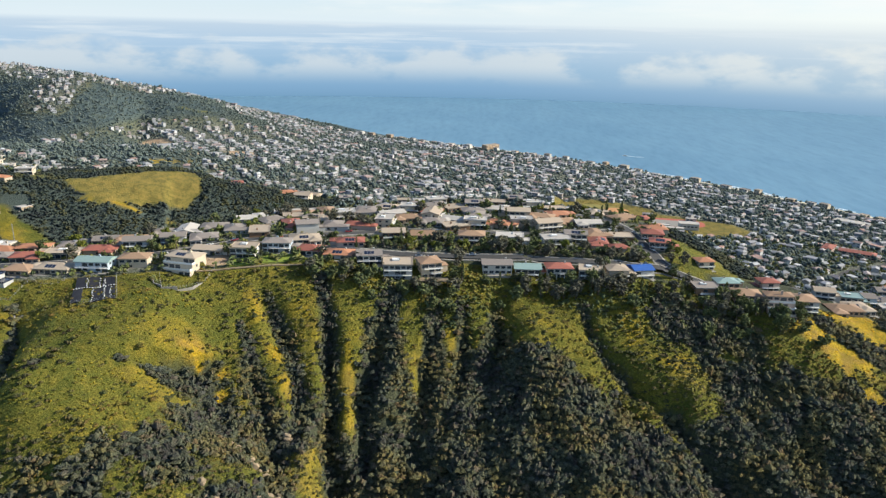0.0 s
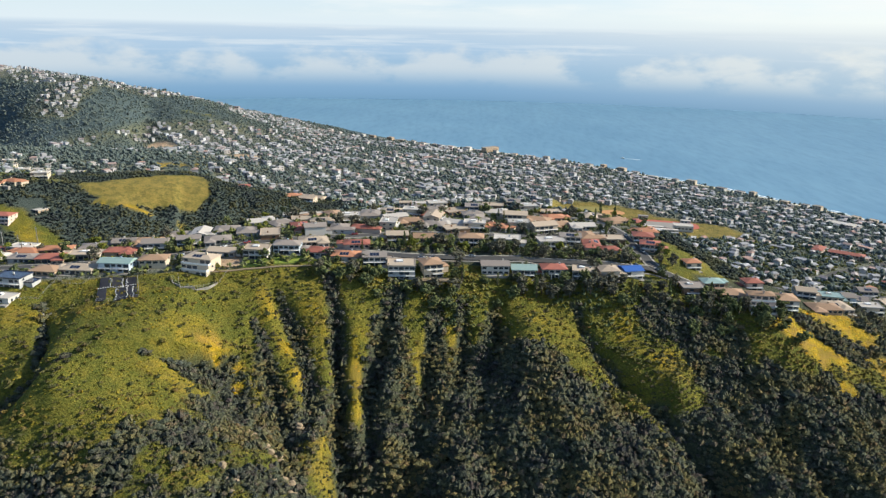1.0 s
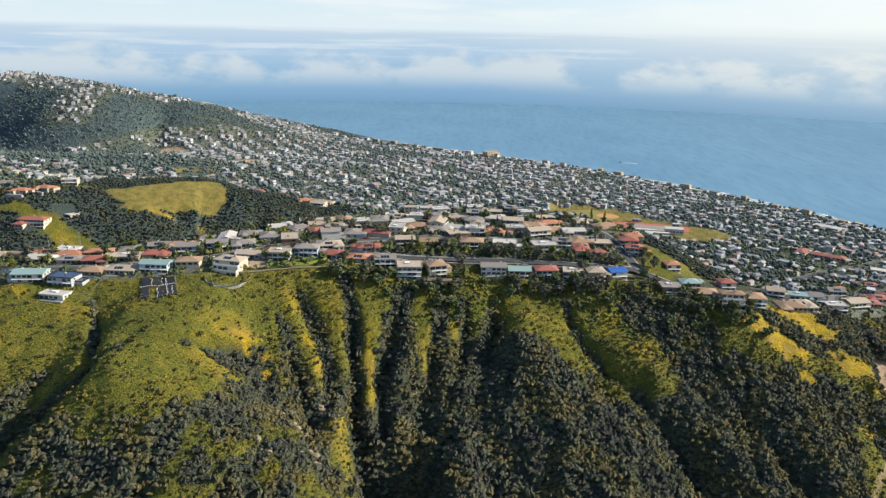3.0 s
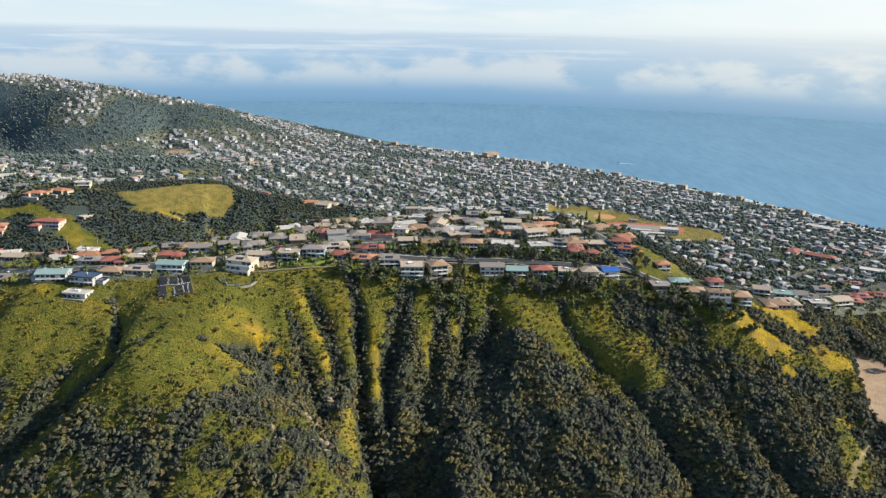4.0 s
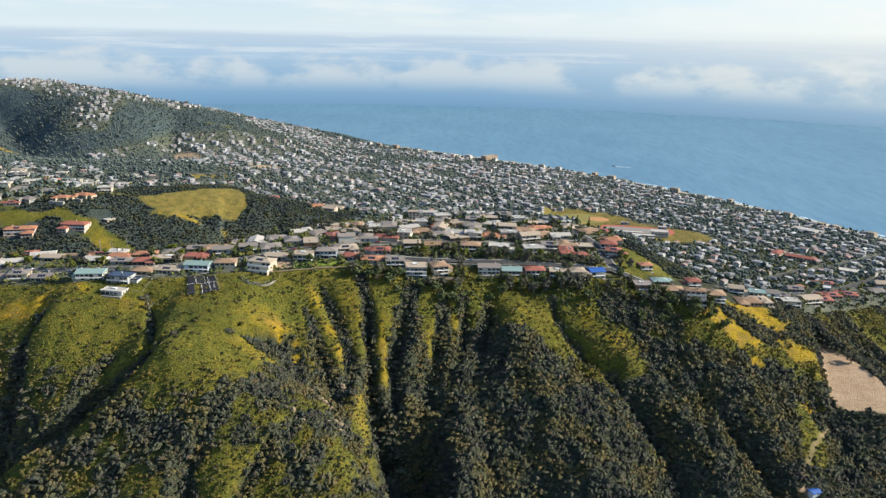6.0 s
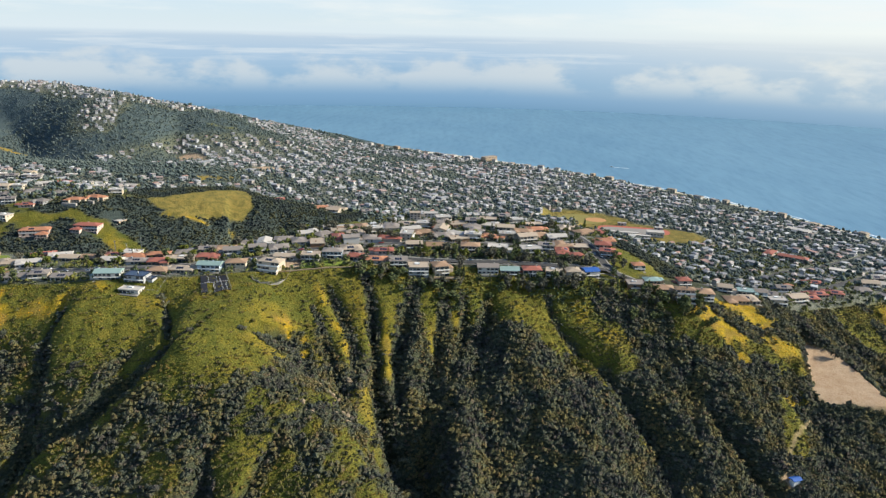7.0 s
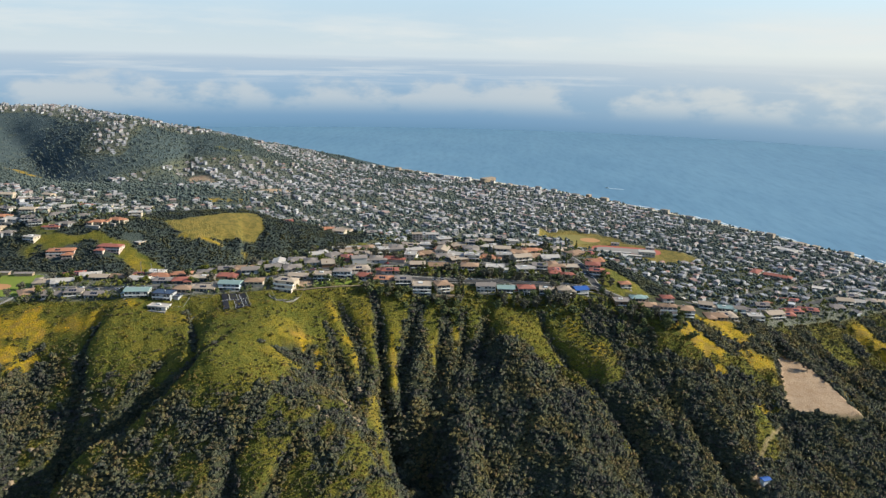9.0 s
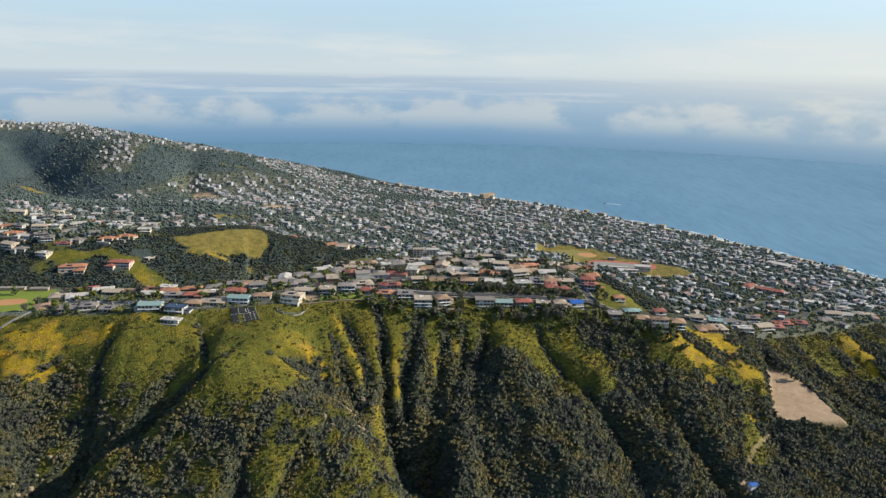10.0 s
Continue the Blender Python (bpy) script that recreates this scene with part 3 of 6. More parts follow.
MID_STREETS = [(-980, 940, 0, 70), (-640, 935, 0, 70), (-480, 905, 0, 62), (-400, 900, 0, 60), (-300, 900, 0, 80), (-150, 880, 0, 80)]
HEAD_STREETS = [(-760, 640, 0, 70), (-560, 690, 0, 60), (-470, 655, 0, 34), (-400, 690, 0, 18)]


def town_share(X, Y, z, inland):
    """How far the land is built over."""
    plain_town = step(20, 40, inland) * step(118, 96, z) * step(585, 640, Y) * step(-760, -640, X - 0.2 * (Y - 1200)) 
    crown, (h, w) = along(X, Y, CREST_HOMES)
    homes = step(0.9, 0.78, crown / w) * step(-470, -440, X)
    right, (h2, w2) = along(X, Y, CREST_RIGHT)
    homes = np.maximum(homes, step(1.3, 0.9, right / (w2 + 4)) * step(285, 320, X + 0.6 * (470 - Y)) * step(425, 450, Y + 0.1 * (X - 300)))
    far, (h3, w3) = along(X, Y, CREST_FAR)
    homes = np.maximum(homes, step(1.1, 0.85, far / (w3 + 34)) * step(-1800, -1500, X))
    spur, (h4, w4) = along(X, Y, CREST_SPUR)
    homes = np.maximum(homes, step(1.2, 0.9, spur / (w4 + 8)) * step(1370, 1420, Y))
    mid, (h5, w5) = along(X, Y, [(-1400, 700, 0, 60), (-700, 730, 0, 60), (-480, 690, 0, 34), (-420, 760, 0, 30), (-260, 860, 0, 50), (-120, 850, 0, 60)])
    homes = np.maximum(homes, step(1.2, 0.9, mid / w5))
    for line in (MID_STREETS, HEAD_STREETS):
        mid, (h5, w5) = along(X, Y, line)
        homes = np.maximum(homes, step(1.15, 0.9, mid / w5) * step(2, -6, inside_edges(X, Y, MEADOW)))
    homes = homes * step(0.95, 1.25, within(X, Y, -392, 1004, 34, 24, 30)) * step(0.8, 1.1, within(X, Y, 167, 458, 11, 30, 22))
    for x, y, h, a, b, turn in PADS:
        plain_town = plain_town * step(0.9, 1.1, within(X, Y, x, y, a * 1.2, b * 1.2, turn))
    gap = step(0.30, 0.42, fbm(X, Y, 150, 71, 3))
    return np.maximum(plain_town * (0.25 + 0.75 * gap), homes)


# ---- the land, one sheet ----
def spaced(*runs):
    out = []
    for a, b, s in runs:
        out.append(np.arange(a, b, s))
    return np.concatenate(out)


gx = spaced((-4900, -1500, 100), (-1500, -480, 12), (-480, 480, 2.2), (480, 1000, 10), (1000, 4901, 100))
gy = spaced((-4900, -300, 150), (-300, 150, 12), (150, 420, 2.0), (420, 620, 3.6), (620, 900, 7), (900, 2300, 14), (2300, 4901, 60))
GX, GY = np.meshgrid(gx, gy)
GZ = land(GX, GY)
GZ = np.where(np.hypot(GX, GY) > 4600, np.minimum(GZ, -5), GZ)
nx, ny = len(gx), len(gy)
idx = np.arange(nx * ny).reshape(ny, nx)
quads = np.stack([idx[:-1, :-1], idx[:-1, 1:], idx[1:, 1:], idx[1:, :-1]], -1).reshape(-1, 4)
ground = mesh_object("ground", np.stack([GX, GY, GZ], -1).reshape(-1, 3), quads, MAT["ground"], smooth=True)
tagged(ground, "green hillside with yellow blossom, dark scrub and ravines", "ground", kind="structure")
c_bloom, c_earth, c_scrub, c_made, c_sand, c_meadow = cover(GX, GY)
ones = np.ones(GX.size)
# third layer: painted haze tint, growing with y in two shares
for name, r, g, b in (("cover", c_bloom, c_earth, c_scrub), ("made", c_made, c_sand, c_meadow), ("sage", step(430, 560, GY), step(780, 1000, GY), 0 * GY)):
    layer = ground.data.color_attributes.new(name, "FLOAT_COLOR", "POINT")
    layer.data.foreach_set("color", np.stack([r.ravel(), g.ravel(), b.ravel(), ones], -1).astype(np.float32).ravel())

# ---- sea ----
bm = bmesh.new()
ring = [bm.verts.new((4900 * math.cos(a), 4900 * math.sin(a), 0)) for a in np.linspace(0, 2 * math.pi, 97)[:-1]]
bm.faces.new(ring)
sea = tagged(part("water", bm, MAT["sea"]), "calm blue sea with faint swell below fog", "sea", kind="structure")

# surf along the beach
SURF = material("surf", 0.6, 0.0, 0.3)
SURF[3].inputs["Base Color"].default_value = (0.75, 0.78, 0.78, 1)


def ribbon(bm, pts, half, lift, sag=None):
    """A strip on the ground along a line in plan."""
    prev = None
    fine = []
    for a, b in zip(pts[:-1], pts[1:]):
        k = max(1, int(math.dist(a, b) / 4))
        fine += [(a[0] + (b[0] - a[0]) * i / k, a[1] + (b[1] - a[1]) * i / k) for i in range(k)]
    fine.append(pts[-1])
    P = np.array(fine)
    T = np.gradient(P, axis=0)
    T /= np.linalg.norm(T, axis=1)[:, None] + 1e-9
    N = np.stack([-T[:, 1], T[:, 0]], -1)
    rows = []
    for off in (-half, 0, half):
        Q = P + N * off
        rows.append((Q, surface(Q[:, 0], Q[:, 1])))
    z = np.max([r[1] for r in rows], axis=0) + lift
    for i in range(len(P)):
        cur = [bm.verts.new((P[i, 0] + N[i, 0] * o, P[i, 1] + N[i, 1] * o, z[i] + dz)) for o, dz in ((-half, -0.5), (-half, 0), (half, 0), (half, -0.5))]
        if prev:
            for j in range(3):
                bm.faces.new((prev[j], prev[j + 1], cur[j + 1], cur[j]))
        prev = cur


random.seed(5)
bm = bmesh.new()
for a, b in zip(SHORE[1:9], SHORE[2:10]):
    k = int(math.dist(a, b) / 34)
    for i in range(k):
        if random.random() < 0.55:
            u = (i + random.random() * 0.5) / k
            tx, ty = (b[0] - a[0]) / math.dist(a, b), (b[1] - a[1]) / math.dist(a, b)
            x, y = a[0] + (b[0] - a[0]) * u - ty * -1 * random.uniform(2, 16), a[1] + (b[1] - a[1]) * u + tx * -1 * random.uniform(2, 16)
            half, wide = random.uniform(10, 26), random.uniform(0.8, 2.4)
            prev = None
            for s in np.linspace(-1, 1, 9):
                w = wide * (1 - s * s) + 0.15
                wob = 2 * math.sin(3 * s + i)
                cur = [bm.verts.new((x + tx * half * s + ty * (wob + o), y + ty * half * s - tx * (wob + o), 0.08)) for o in (-w, w)]
                if prev:
                    bm.faces.new((prev[0], prev[1], cur[1], cur[0]))
                prev = cur
tagged(part("surf", bm, SURF[0]), "thin white lines of surf along the beach", "surf", kind="stuff")

# ---- far backdrop: a glowing sheet of pale sky, low cloud and hazed far sea ----
def sky_sea_backdrop():
    m = bpy.data.materials.new("painted_sky_and_sea")
    m.use_nodes = True
    n, l = m.node_tree.nodes, m.node_tree.links
    n.clear()
    coord = n.new("ShaderNodeTexCoord")
    sep = n.new("ShaderNodeSeparateXYZ")
    l.new(coord.outputs["Object"], sep.inputs[0])

    def level(a, b, c=0.0, d=1.0):
        r = node(n, "ShaderNodeMapRange", **{"From Min": float(a), "From Max": float(b), "To Min": float(c), "To Max": float(d)})
        r.interpolation_type = "SMOOTHSTEP"
        l.new(sep.outputs[2], r.inputs["Value"])
        return r.outputs[0]

    def times(a, b):
        k = n.new("ShaderNodeMath")
        k.operation = "MULTIPLY"
        l.new(a, k.inputs[0])
        l.new(b, k.inputs[1])
        return k.outputs[0]

    high = node(n, "ShaderNodeMapRange", **{"From Min": -40.0, "From Max": 1360.0})
    l.new(sep.outputs[2], high.inputs["Value"])
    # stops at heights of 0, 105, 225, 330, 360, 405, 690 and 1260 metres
    # the low stops are far sea, paled upward by painted haze
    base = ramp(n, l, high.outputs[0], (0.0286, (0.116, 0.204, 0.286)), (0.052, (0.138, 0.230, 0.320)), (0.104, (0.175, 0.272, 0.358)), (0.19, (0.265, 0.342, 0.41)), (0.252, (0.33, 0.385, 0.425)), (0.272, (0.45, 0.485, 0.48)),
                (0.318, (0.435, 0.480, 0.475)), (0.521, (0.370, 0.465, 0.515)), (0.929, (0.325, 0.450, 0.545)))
    # towards the right the sunward glow of the haze is painted in
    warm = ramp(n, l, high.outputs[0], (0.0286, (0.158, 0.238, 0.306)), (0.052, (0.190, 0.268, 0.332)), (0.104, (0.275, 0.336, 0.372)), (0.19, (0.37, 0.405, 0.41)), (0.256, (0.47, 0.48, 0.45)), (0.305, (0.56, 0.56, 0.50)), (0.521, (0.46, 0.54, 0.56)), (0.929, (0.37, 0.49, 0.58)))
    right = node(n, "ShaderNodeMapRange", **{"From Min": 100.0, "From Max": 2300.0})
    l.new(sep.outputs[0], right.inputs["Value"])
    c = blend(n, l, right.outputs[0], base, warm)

    def shape(sx, sz, low, top, place):
        k = n.new("ShaderNodeMapping")
        k.inputs["Location"].default_value = place
        k.inputs["Scale"].default_value = (sx, sx, sz)
        l.new(coord.outputs["Object"], k.inputs[0])
        return ramp(n, l, noise_node(n, l, 1.0, 7.0, 0.58, k.outputs[0]), (low, (0, 0, 0)), (top, (1, 1, 1)))

    # a bank of rounded cloud low on the sea
    k = n.new("ShaderNodeMapping")
    k.inputs["Location"].default_value = (3.1, 0, 0.4)
    k.inputs["Scale"].default_value = (0.0026, 0.0026, 0.004)
    l.new(coord.outputs["Object"], k.inputs[0])
    tops = node(n, "ShaderNodeMapRange", **{"From Min": 0.36, "From Max": 0.66, "To Min": 70.0, "To Max": 330.0})
    l.new(noise_node(n, l, 1.0, 6.0, 0.55, k.outputs[0]), tops.inputs["Value"])
    rest = n.new("ShaderNodeMath")
    rest.operation = "SUBTRACT"
    l.new(tops.outputs[0], rest.inputs[0])
    l.new(sep.outputs[2], rest.inputs[1])
    soft = node(n, "ShaderNodeMapRange", **{"From Min": -45.0, "From Max": 110.0, "To Min": 0.0, "To Max": 0.62})
    soft.interpolation_type = "SMOOTHSTEP"
    l.new(rest.outputs[0], soft.inputs["Value"])
    bank = times(soft.outputs[0], times(level(40, 150), level(310, 250)))
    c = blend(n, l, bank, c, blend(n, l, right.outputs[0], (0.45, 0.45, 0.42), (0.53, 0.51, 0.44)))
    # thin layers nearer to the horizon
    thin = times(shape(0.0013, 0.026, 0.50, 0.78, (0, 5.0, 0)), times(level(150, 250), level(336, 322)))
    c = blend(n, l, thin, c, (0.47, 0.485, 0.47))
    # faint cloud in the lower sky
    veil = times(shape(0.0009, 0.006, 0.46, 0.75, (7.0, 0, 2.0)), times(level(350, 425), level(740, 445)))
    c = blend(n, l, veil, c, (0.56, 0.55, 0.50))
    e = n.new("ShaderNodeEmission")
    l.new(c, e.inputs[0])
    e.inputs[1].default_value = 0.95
    clear = n.new("ShaderNodeBsdfTransparent")
    both = n.new("ShaderNodeMixShader")
    l.new(level(505, 1260, 0.0, 0.6), both.inputs[0])
    l.new(e.outputs[0], both.inputs[1])
    l.new(clear.outputs[0], both.inputs[2])
    out = n.new("ShaderNodeOutputMaterial")
    l.new(both.outputs[0], out.inputs[0])
    return m


bm = bmesh.new()
angles = np.radians(np.linspace(53, 135, 97))
# it leans away from the sea, lower than the sun stands
rings = [[bm.verts.new(((3400 + 1.85 * z) * math.cos(a), (3400 + 1.85 * z) * math.sin(a), z)) for a in angles] for z in (-40, 1360)]
for i in range(96):
    bm.faces.new((rings[0][i], rings[1][i], rings[1][i + 1], rings[0][i + 1]))
tagged(part("backdrop", bm, sky_sea_backdrop()), "glowing backdrop of pale sky, low cloud and hazed far sea", "sky", kind="structure")

# ---- roads ----
ROADS = {
    "ridge": [(-70, 411), (-40, 408), (-10, 407), (25, 410), (50, 413), (70, 414), (100, 412), (122, 414), (140, 418), (152, 412), (166, 404)],
    "steep": [(147, 417), (141, 428), (138, 443), (135, 467), (134, 480), (126, 505), (100, 528), (50, 540)],
    "crown": [(-345, 382), (-312, 378), (-286, 374), (-245, 376), (-226, 377), (-205, 381), (-170, 390), (-140, 405), (-110, 424), (-70, 440), (-20, 456), (40, 462), (100, 470), (134, 480)],
    "lower": [(232, 436), (262, 446), (300, 474), (345, 500), (400, 530), (470, 590), (540, 680)],
    "hill": [(-900, 668), (-700, 665), (-560, 668), (-470, 664), (-420, 680), (-390, 730), (-300, 800), (-200, 830), (-100, 870)],
    "town": [(385, 690), (454, 752), (523, 805), (640, 900), (760, 1010)],
    "coast": [(790, 1080), (690, 1240), (525, 1455), (300, 1690), (100, 1830), (-190, 2030), (-400, 2170)],
}
for line, half in (("ridge", 3.6), ("steep", 3.4), ("crown", 3.4), ("lower", 3.2), ("hill", 3.4), ("town", 4.0), ("coast", 5.0)):
    bm = bmesh.new()
    ribbon(bm, ROADS[line], half, 0.12)
    tagged(part("road", bm, MAT["asphalt"]), "grey asphalt residential road", "road", kind="structure")
    for side in (-1, 1):
        if line in ("ridge", "crown", "steep"):
            P = np.array(ROADS[line], float)
            T = np.gradient(P, axis=0)
            T /= np.linalg.norm(T, axis=1)[:, None]
            Q = P + side * (half + 0.75) * np.stack([-T[:, 1], T[:, 0]], -1)
            bm = bmesh.new()
            ribbon(bm, [tuple(q) for q in Q], 0.7, 0.28)
            tagged(part("pavement", bm, MAT["concrete"]), "pale concrete pavement with kerb", "pavement", kind="structure")


def near_road(x, y, gap):
    px_, py_ = np.atleast_1d(np.asarray(x, float)), np.atleast_1d(np.asarray(y, float))
    hit = np.zeros(px_.shape, bool)
    for line in ROADS.values():
        d, _ = along(px_, py_, line)
        hit |= d < gap
    return hit

# ---- houses ----
def window_mesh():
    """A framed pane, set a little back in its frame, as one body one unit wide and high."""
    bm = bmesh.new()
    box(bm, -0.5, 0.5, -0.10, 0.06, -0.5, 0.5)
    bm.faces.ensure_lookup_table()
    front = bm.faces[2]
    bmesh.ops.inset_individual(bm, faces=[front], thickness=0.03, depth=0.0)
    bmesh.ops.inset_individual(bm, faces=[front], thickness=0.001, depth=-0.06)
    front.material_index = 1
    me = bpy.data.meshes.new("window")
    bm.to_mesh(me)
    bm.free()
    me.materials.append(MAT["paint"])
    me.materials.append(MAT["glass"])
    return me


WINDOW = window_mesh()


def add_window(parent, x, y, z, w, h, turn=0):
    ob = new("window", WINDOW)
    ob.parent = parent
    ob.matrix_local = Matrix.Translation((x, y, z)) @ Matrix.Rotation(radians(turn), 4, "Z") @ Matrix.Diagonal((w, 1, h, 1))


def roof_mesh(bm, x0, x1, y0, y1, z, kind, over=0.7, rise=None):
    x0, x1, y0, y1 = x0 - over, x1 + over, y0 - over, y1 + over
    w, d = x1 - x0, y1 - y0
    if kind == "flat":
        box(bm, x0 + over * 0.5, x1 - over * 0.5, y0 + over * 0.5, y1 - over * 0.5, z, z + 0.3)
        for a in ((x0 + .2, x0 + .45, y0 + .2, y1 - .2), (x1 - .45, x1 - .2, y0 + .2, y1 - .2), (x0 + .45, x1 - .45, y0 + .2, y0 + .45), (x0 + .45, x1 - .45, y1 - .45, y1 - .2)):
            box(bm, *a, z - 0.05, z + 0.62)
        return
    rise = rise or 0.14 * min(w, d)
    inset = min(w, d) * 0.5 if kind == "hip" else 0.0
    if w >= d:
        r = [(x0 + inset, (y0 + y1) / 2), (x1 - inset, (y0 + y1) / 2)]
    else:
        r = [((x0 + x1) / 2, y0 + inset), ((x0 + x1) / 2, y1 - inset)]
    low = [bm.verts.new((*p, z)) for p in ((x0, y0), (x1, y0), (x1, y1), (x0, y1))]
    eave = [bm.verts.new((*p, z + 0.25)) for p in ((x0, y0), (x1, y0), (x1, y1), (x0, y1))]
    top = [bm.verts.new((*p, z + 0.25 + rise)) for p in r]
    bm.faces.new(low[::-1])
    for i in range(4):
        bm.faces.new((low[i], low[(i + 1) % 4], eave[(i + 1) % 4], eave[i]))
    if w >= d:
        faces = ((eave[0], eave[1], top[1], top[0]), (eave[1], eave[2], top[1]), (eave[2], eave[3], top[0], top[1]), (eave[3], eave[0], top[0]))
    else:
        faces = ((eave[0], eave[1], top[0]), (eave[1], eave[2], top[1], top[0]), (eave[2], eave[3], top[1]), (eave[3], eave[0], top[0], top[1]))
    for f in faces:
        bm.faces.new(f)


def balcony(parent, x0, x1, y, z, deep, solid=False):
    bm = bmesh.new()
    box(bm, x0, x1, y - deep, y, z - 0.22, z)
    slab = part("balcony", bm, MAT["paint"], parent)
    bm = bmesh.new()
    if solid:
        box(bm, x0, x1, y - deep, y - deep + 0.15, z, z + 1.0)
        box(bm, x0, x0 + 0.15, y - deep + 0.15, y, z, z + 1.0)
        box(bm, x1 - 0.15, x1, y - deep + 0.15, y, z, z + 1.0)
    else:
        for zz in (0.5, 1.0):
            box(bm, x0, x1, y - deep, y - deep + 0.07, z + zz - 0.04, z + zz + 0.04)
        k = max(2, int((x1 - x0) / 1.6))
        for i in range(k + 1):
            x = x0 + (x1 - x0 - 0.08) * i / k
            box(bm, x, x + 0.08, y - deep, y - deep + 0.07, z, z + 0.96)
    part("railing", bm, MAT["paint"], slab)


def house(x, y, turn, w, d, floors, wall, roof, kind, label, base=None, decks=True, steps=0.0, wing=0.0, stilts=False, chimney=True, seed=0):
    """A house whose front foot stands at (x, y); its front looks to -y before the turn. steps: how far each storey stands back from the one below."""
    rnd = random.Random(seed * 77 + int(x * 13) + int(y * 7))
    ct, st = math.cos(radians(turn)), math.sin(radians(turn))
    z = min(ground_at(x + u * w * ct - v * st, y + u * w * st + v * ct) for u, v in ((-0.45, 0), (0, 0), (0.45, 0), (0, -wing))) if base is None else base
    top = tagged(new("house"), label, "house", "houses on the ridge")
    top.matrix_world = pose(x, y, z, 0, 0, turn)
    fh = 2.85
    bm = bmesh.new()
    back = d
    for f in range(floors):
        y0 = steps * f
        box(bm, -w / 2, w / 2, y0, back, (-9.0 if f == 0 else fh * f), fh * (f + 1))
    hand = rnd.choice((-1, 1))
    wx0, wx1 = sorted((hand * w / 2, hand * (w / 2 - w * 0.4)))
    if wing:
        box(bm, wx0, wx1, -wing, 0, -9.0, fh * max(1, floors - 1))
    # a lower side room, set back
    ell = rnd.uniform(3.5, 5.5) if not steps and rnd.random() < 0.6 else 0
    ex0, ex1 = sorted((-hand * w / 2, -hand * (w / 2 + ell)))
    if ell:
        box(bm, ex0, ex1, d * 0.3, d * 0.95, -9.0, fh * max(1, floors - 1) - 0.25)
    part("wall", bm, MAT[wall], top)
    y_top = steps * (floors - 1)
    bm = bmesh.new()
    roof_mesh(bm, -w / 2, w / 2, y_top, back, fh * floors, kind)
    part("roof", bm, MAT[roof], top)
    if wing:
        bm = bmesh.new()
        roof_mesh(bm, wx0, wx1, -wing, d * 0.45, fh * max(1, floors - 1) + 0.02, kind if kind != "gable" else "hip", 0.5)
        part("wing_roof", bm, MAT[roof], top)
    if ell:
        bm = bmesh.new()
        roof_mesh(bm, ex0, ex1, d * 0.3, d * 0.95, fh * max(1, floors - 1) - 0.25, "hip" if kind == "hip" else "flat", 0.45)
        part("side_roof", bm, MAT[roof], top)
    if rnd.random() < 0.5 and not steps and not stilts:
        bm = bmesh.new()
        box(bm, -w / 2 - 0.5, w / 2 + 0.5, -wing - 3.0, -wing, -6.0, 0.12)
        part("terrace", bm, MAT["concrete"], top)
    if kind != "flat" and rnd.random() < 0.3:
        rise = 0.14 * (min(w, d - y_top) + 1.4)
        half = (d - y_top) / 2 + 0.7
        lean = rise / half
        for q in range(3):
            bm = bmesh.new()
            px0 = -w * 0.2 + q * 1.9
            y0, y1 = y_top + half * 0.15, y_top + half * 0.6
            z0, z1 = fh * floors + 0.33 + lean * (y0 - y_top + 0.7), fh * floors + 0.33 + lean * (y1 - y_top + 0.7)
            v = [bm.verts.new(p) for p in ((px0, y0, z0), (px0 + 1.7, y0, z0), (px0 + 1.7, y1, z1), (px0, y1, z1), (px0, y0, z0 - .1), (px0 + 1.7, y0, z0 - .1), (px0 + 1.7, y1, z1 - .1), (px0, y1, z1 - .1))]
            for c in ((0, 1, 2, 3), (0, 4, 5, 1), (1, 5, 6, 2), (2, 6, 7, 3), (3, 7, 4, 0)):
                bm.faces.new([v[a] for a in c])
            part("solar_panel", bm, MAT["solar"], top)
    for f in range(floors):
        y0 = steps * f - 0.02
        k = max(2, int(w / 3.1))
        for i in range(k):
            xx = -w / 2 + (i + 0.5) * w / k
            if wing and wx0 < xx < wx1 and f < max(1, floors - 1):
                add_window(top, xx, -wing - 0.02, f * fh + 1.5, min(2.4, w / k * 0.72), 1.5)
                continue
            if rnd.random() < 0.18:
                continue
            tall = rnd.random() < 0.55 and decks
            add_window(top, xx, y0, f * fh + (1.25 if tall else 1.55), w / k * (0.88 if tall else 0.72), 2.1 if tall else 1.5)
        for side, tt in ((-1, -90), (1, 90)):
            if ell and side == -hand and f < max(1, floors - 1):
                continue
            for v in (0.3, 0.7):
                if rnd.random() < 0.75:
                    add_window(top, side * (w / 2 + 0.02), y0 + (back - y0) * v, f * fh + 1.6, 1.6, 1.3, tt)
        if decks and f > 0 and not (wing and f < floors - 1):
            if steps:
                balcony(top, -w / 2, w / 2, steps * f, fh * f + 0.06, steps - 0.05, True)
            else:
                a, b = sorted((rnd.uniform(-w / 2, 0), w / 2)) if rnd.random() < 0.4 else (-w / 2 + 0.2, w / 2 - 0.2)
                balcony(top, a, b, 0, fh * f, 1.7)
    if stilts:
        for i in range(4):
            bm = bmesh.new()
            xx = -w / 2 + 0.6 + i * (w - 1.2) / 3
            box(bm, xx - 0.2, xx + 0.2, -1.6, -1.2, -9, fh)
            part("stilt", bm, MAT["paint"], top)
    if chimney:
        bm = bmesh.new()
        cx = rnd.uniform(-w / 3, w / 3)
        cy = back * 0.62
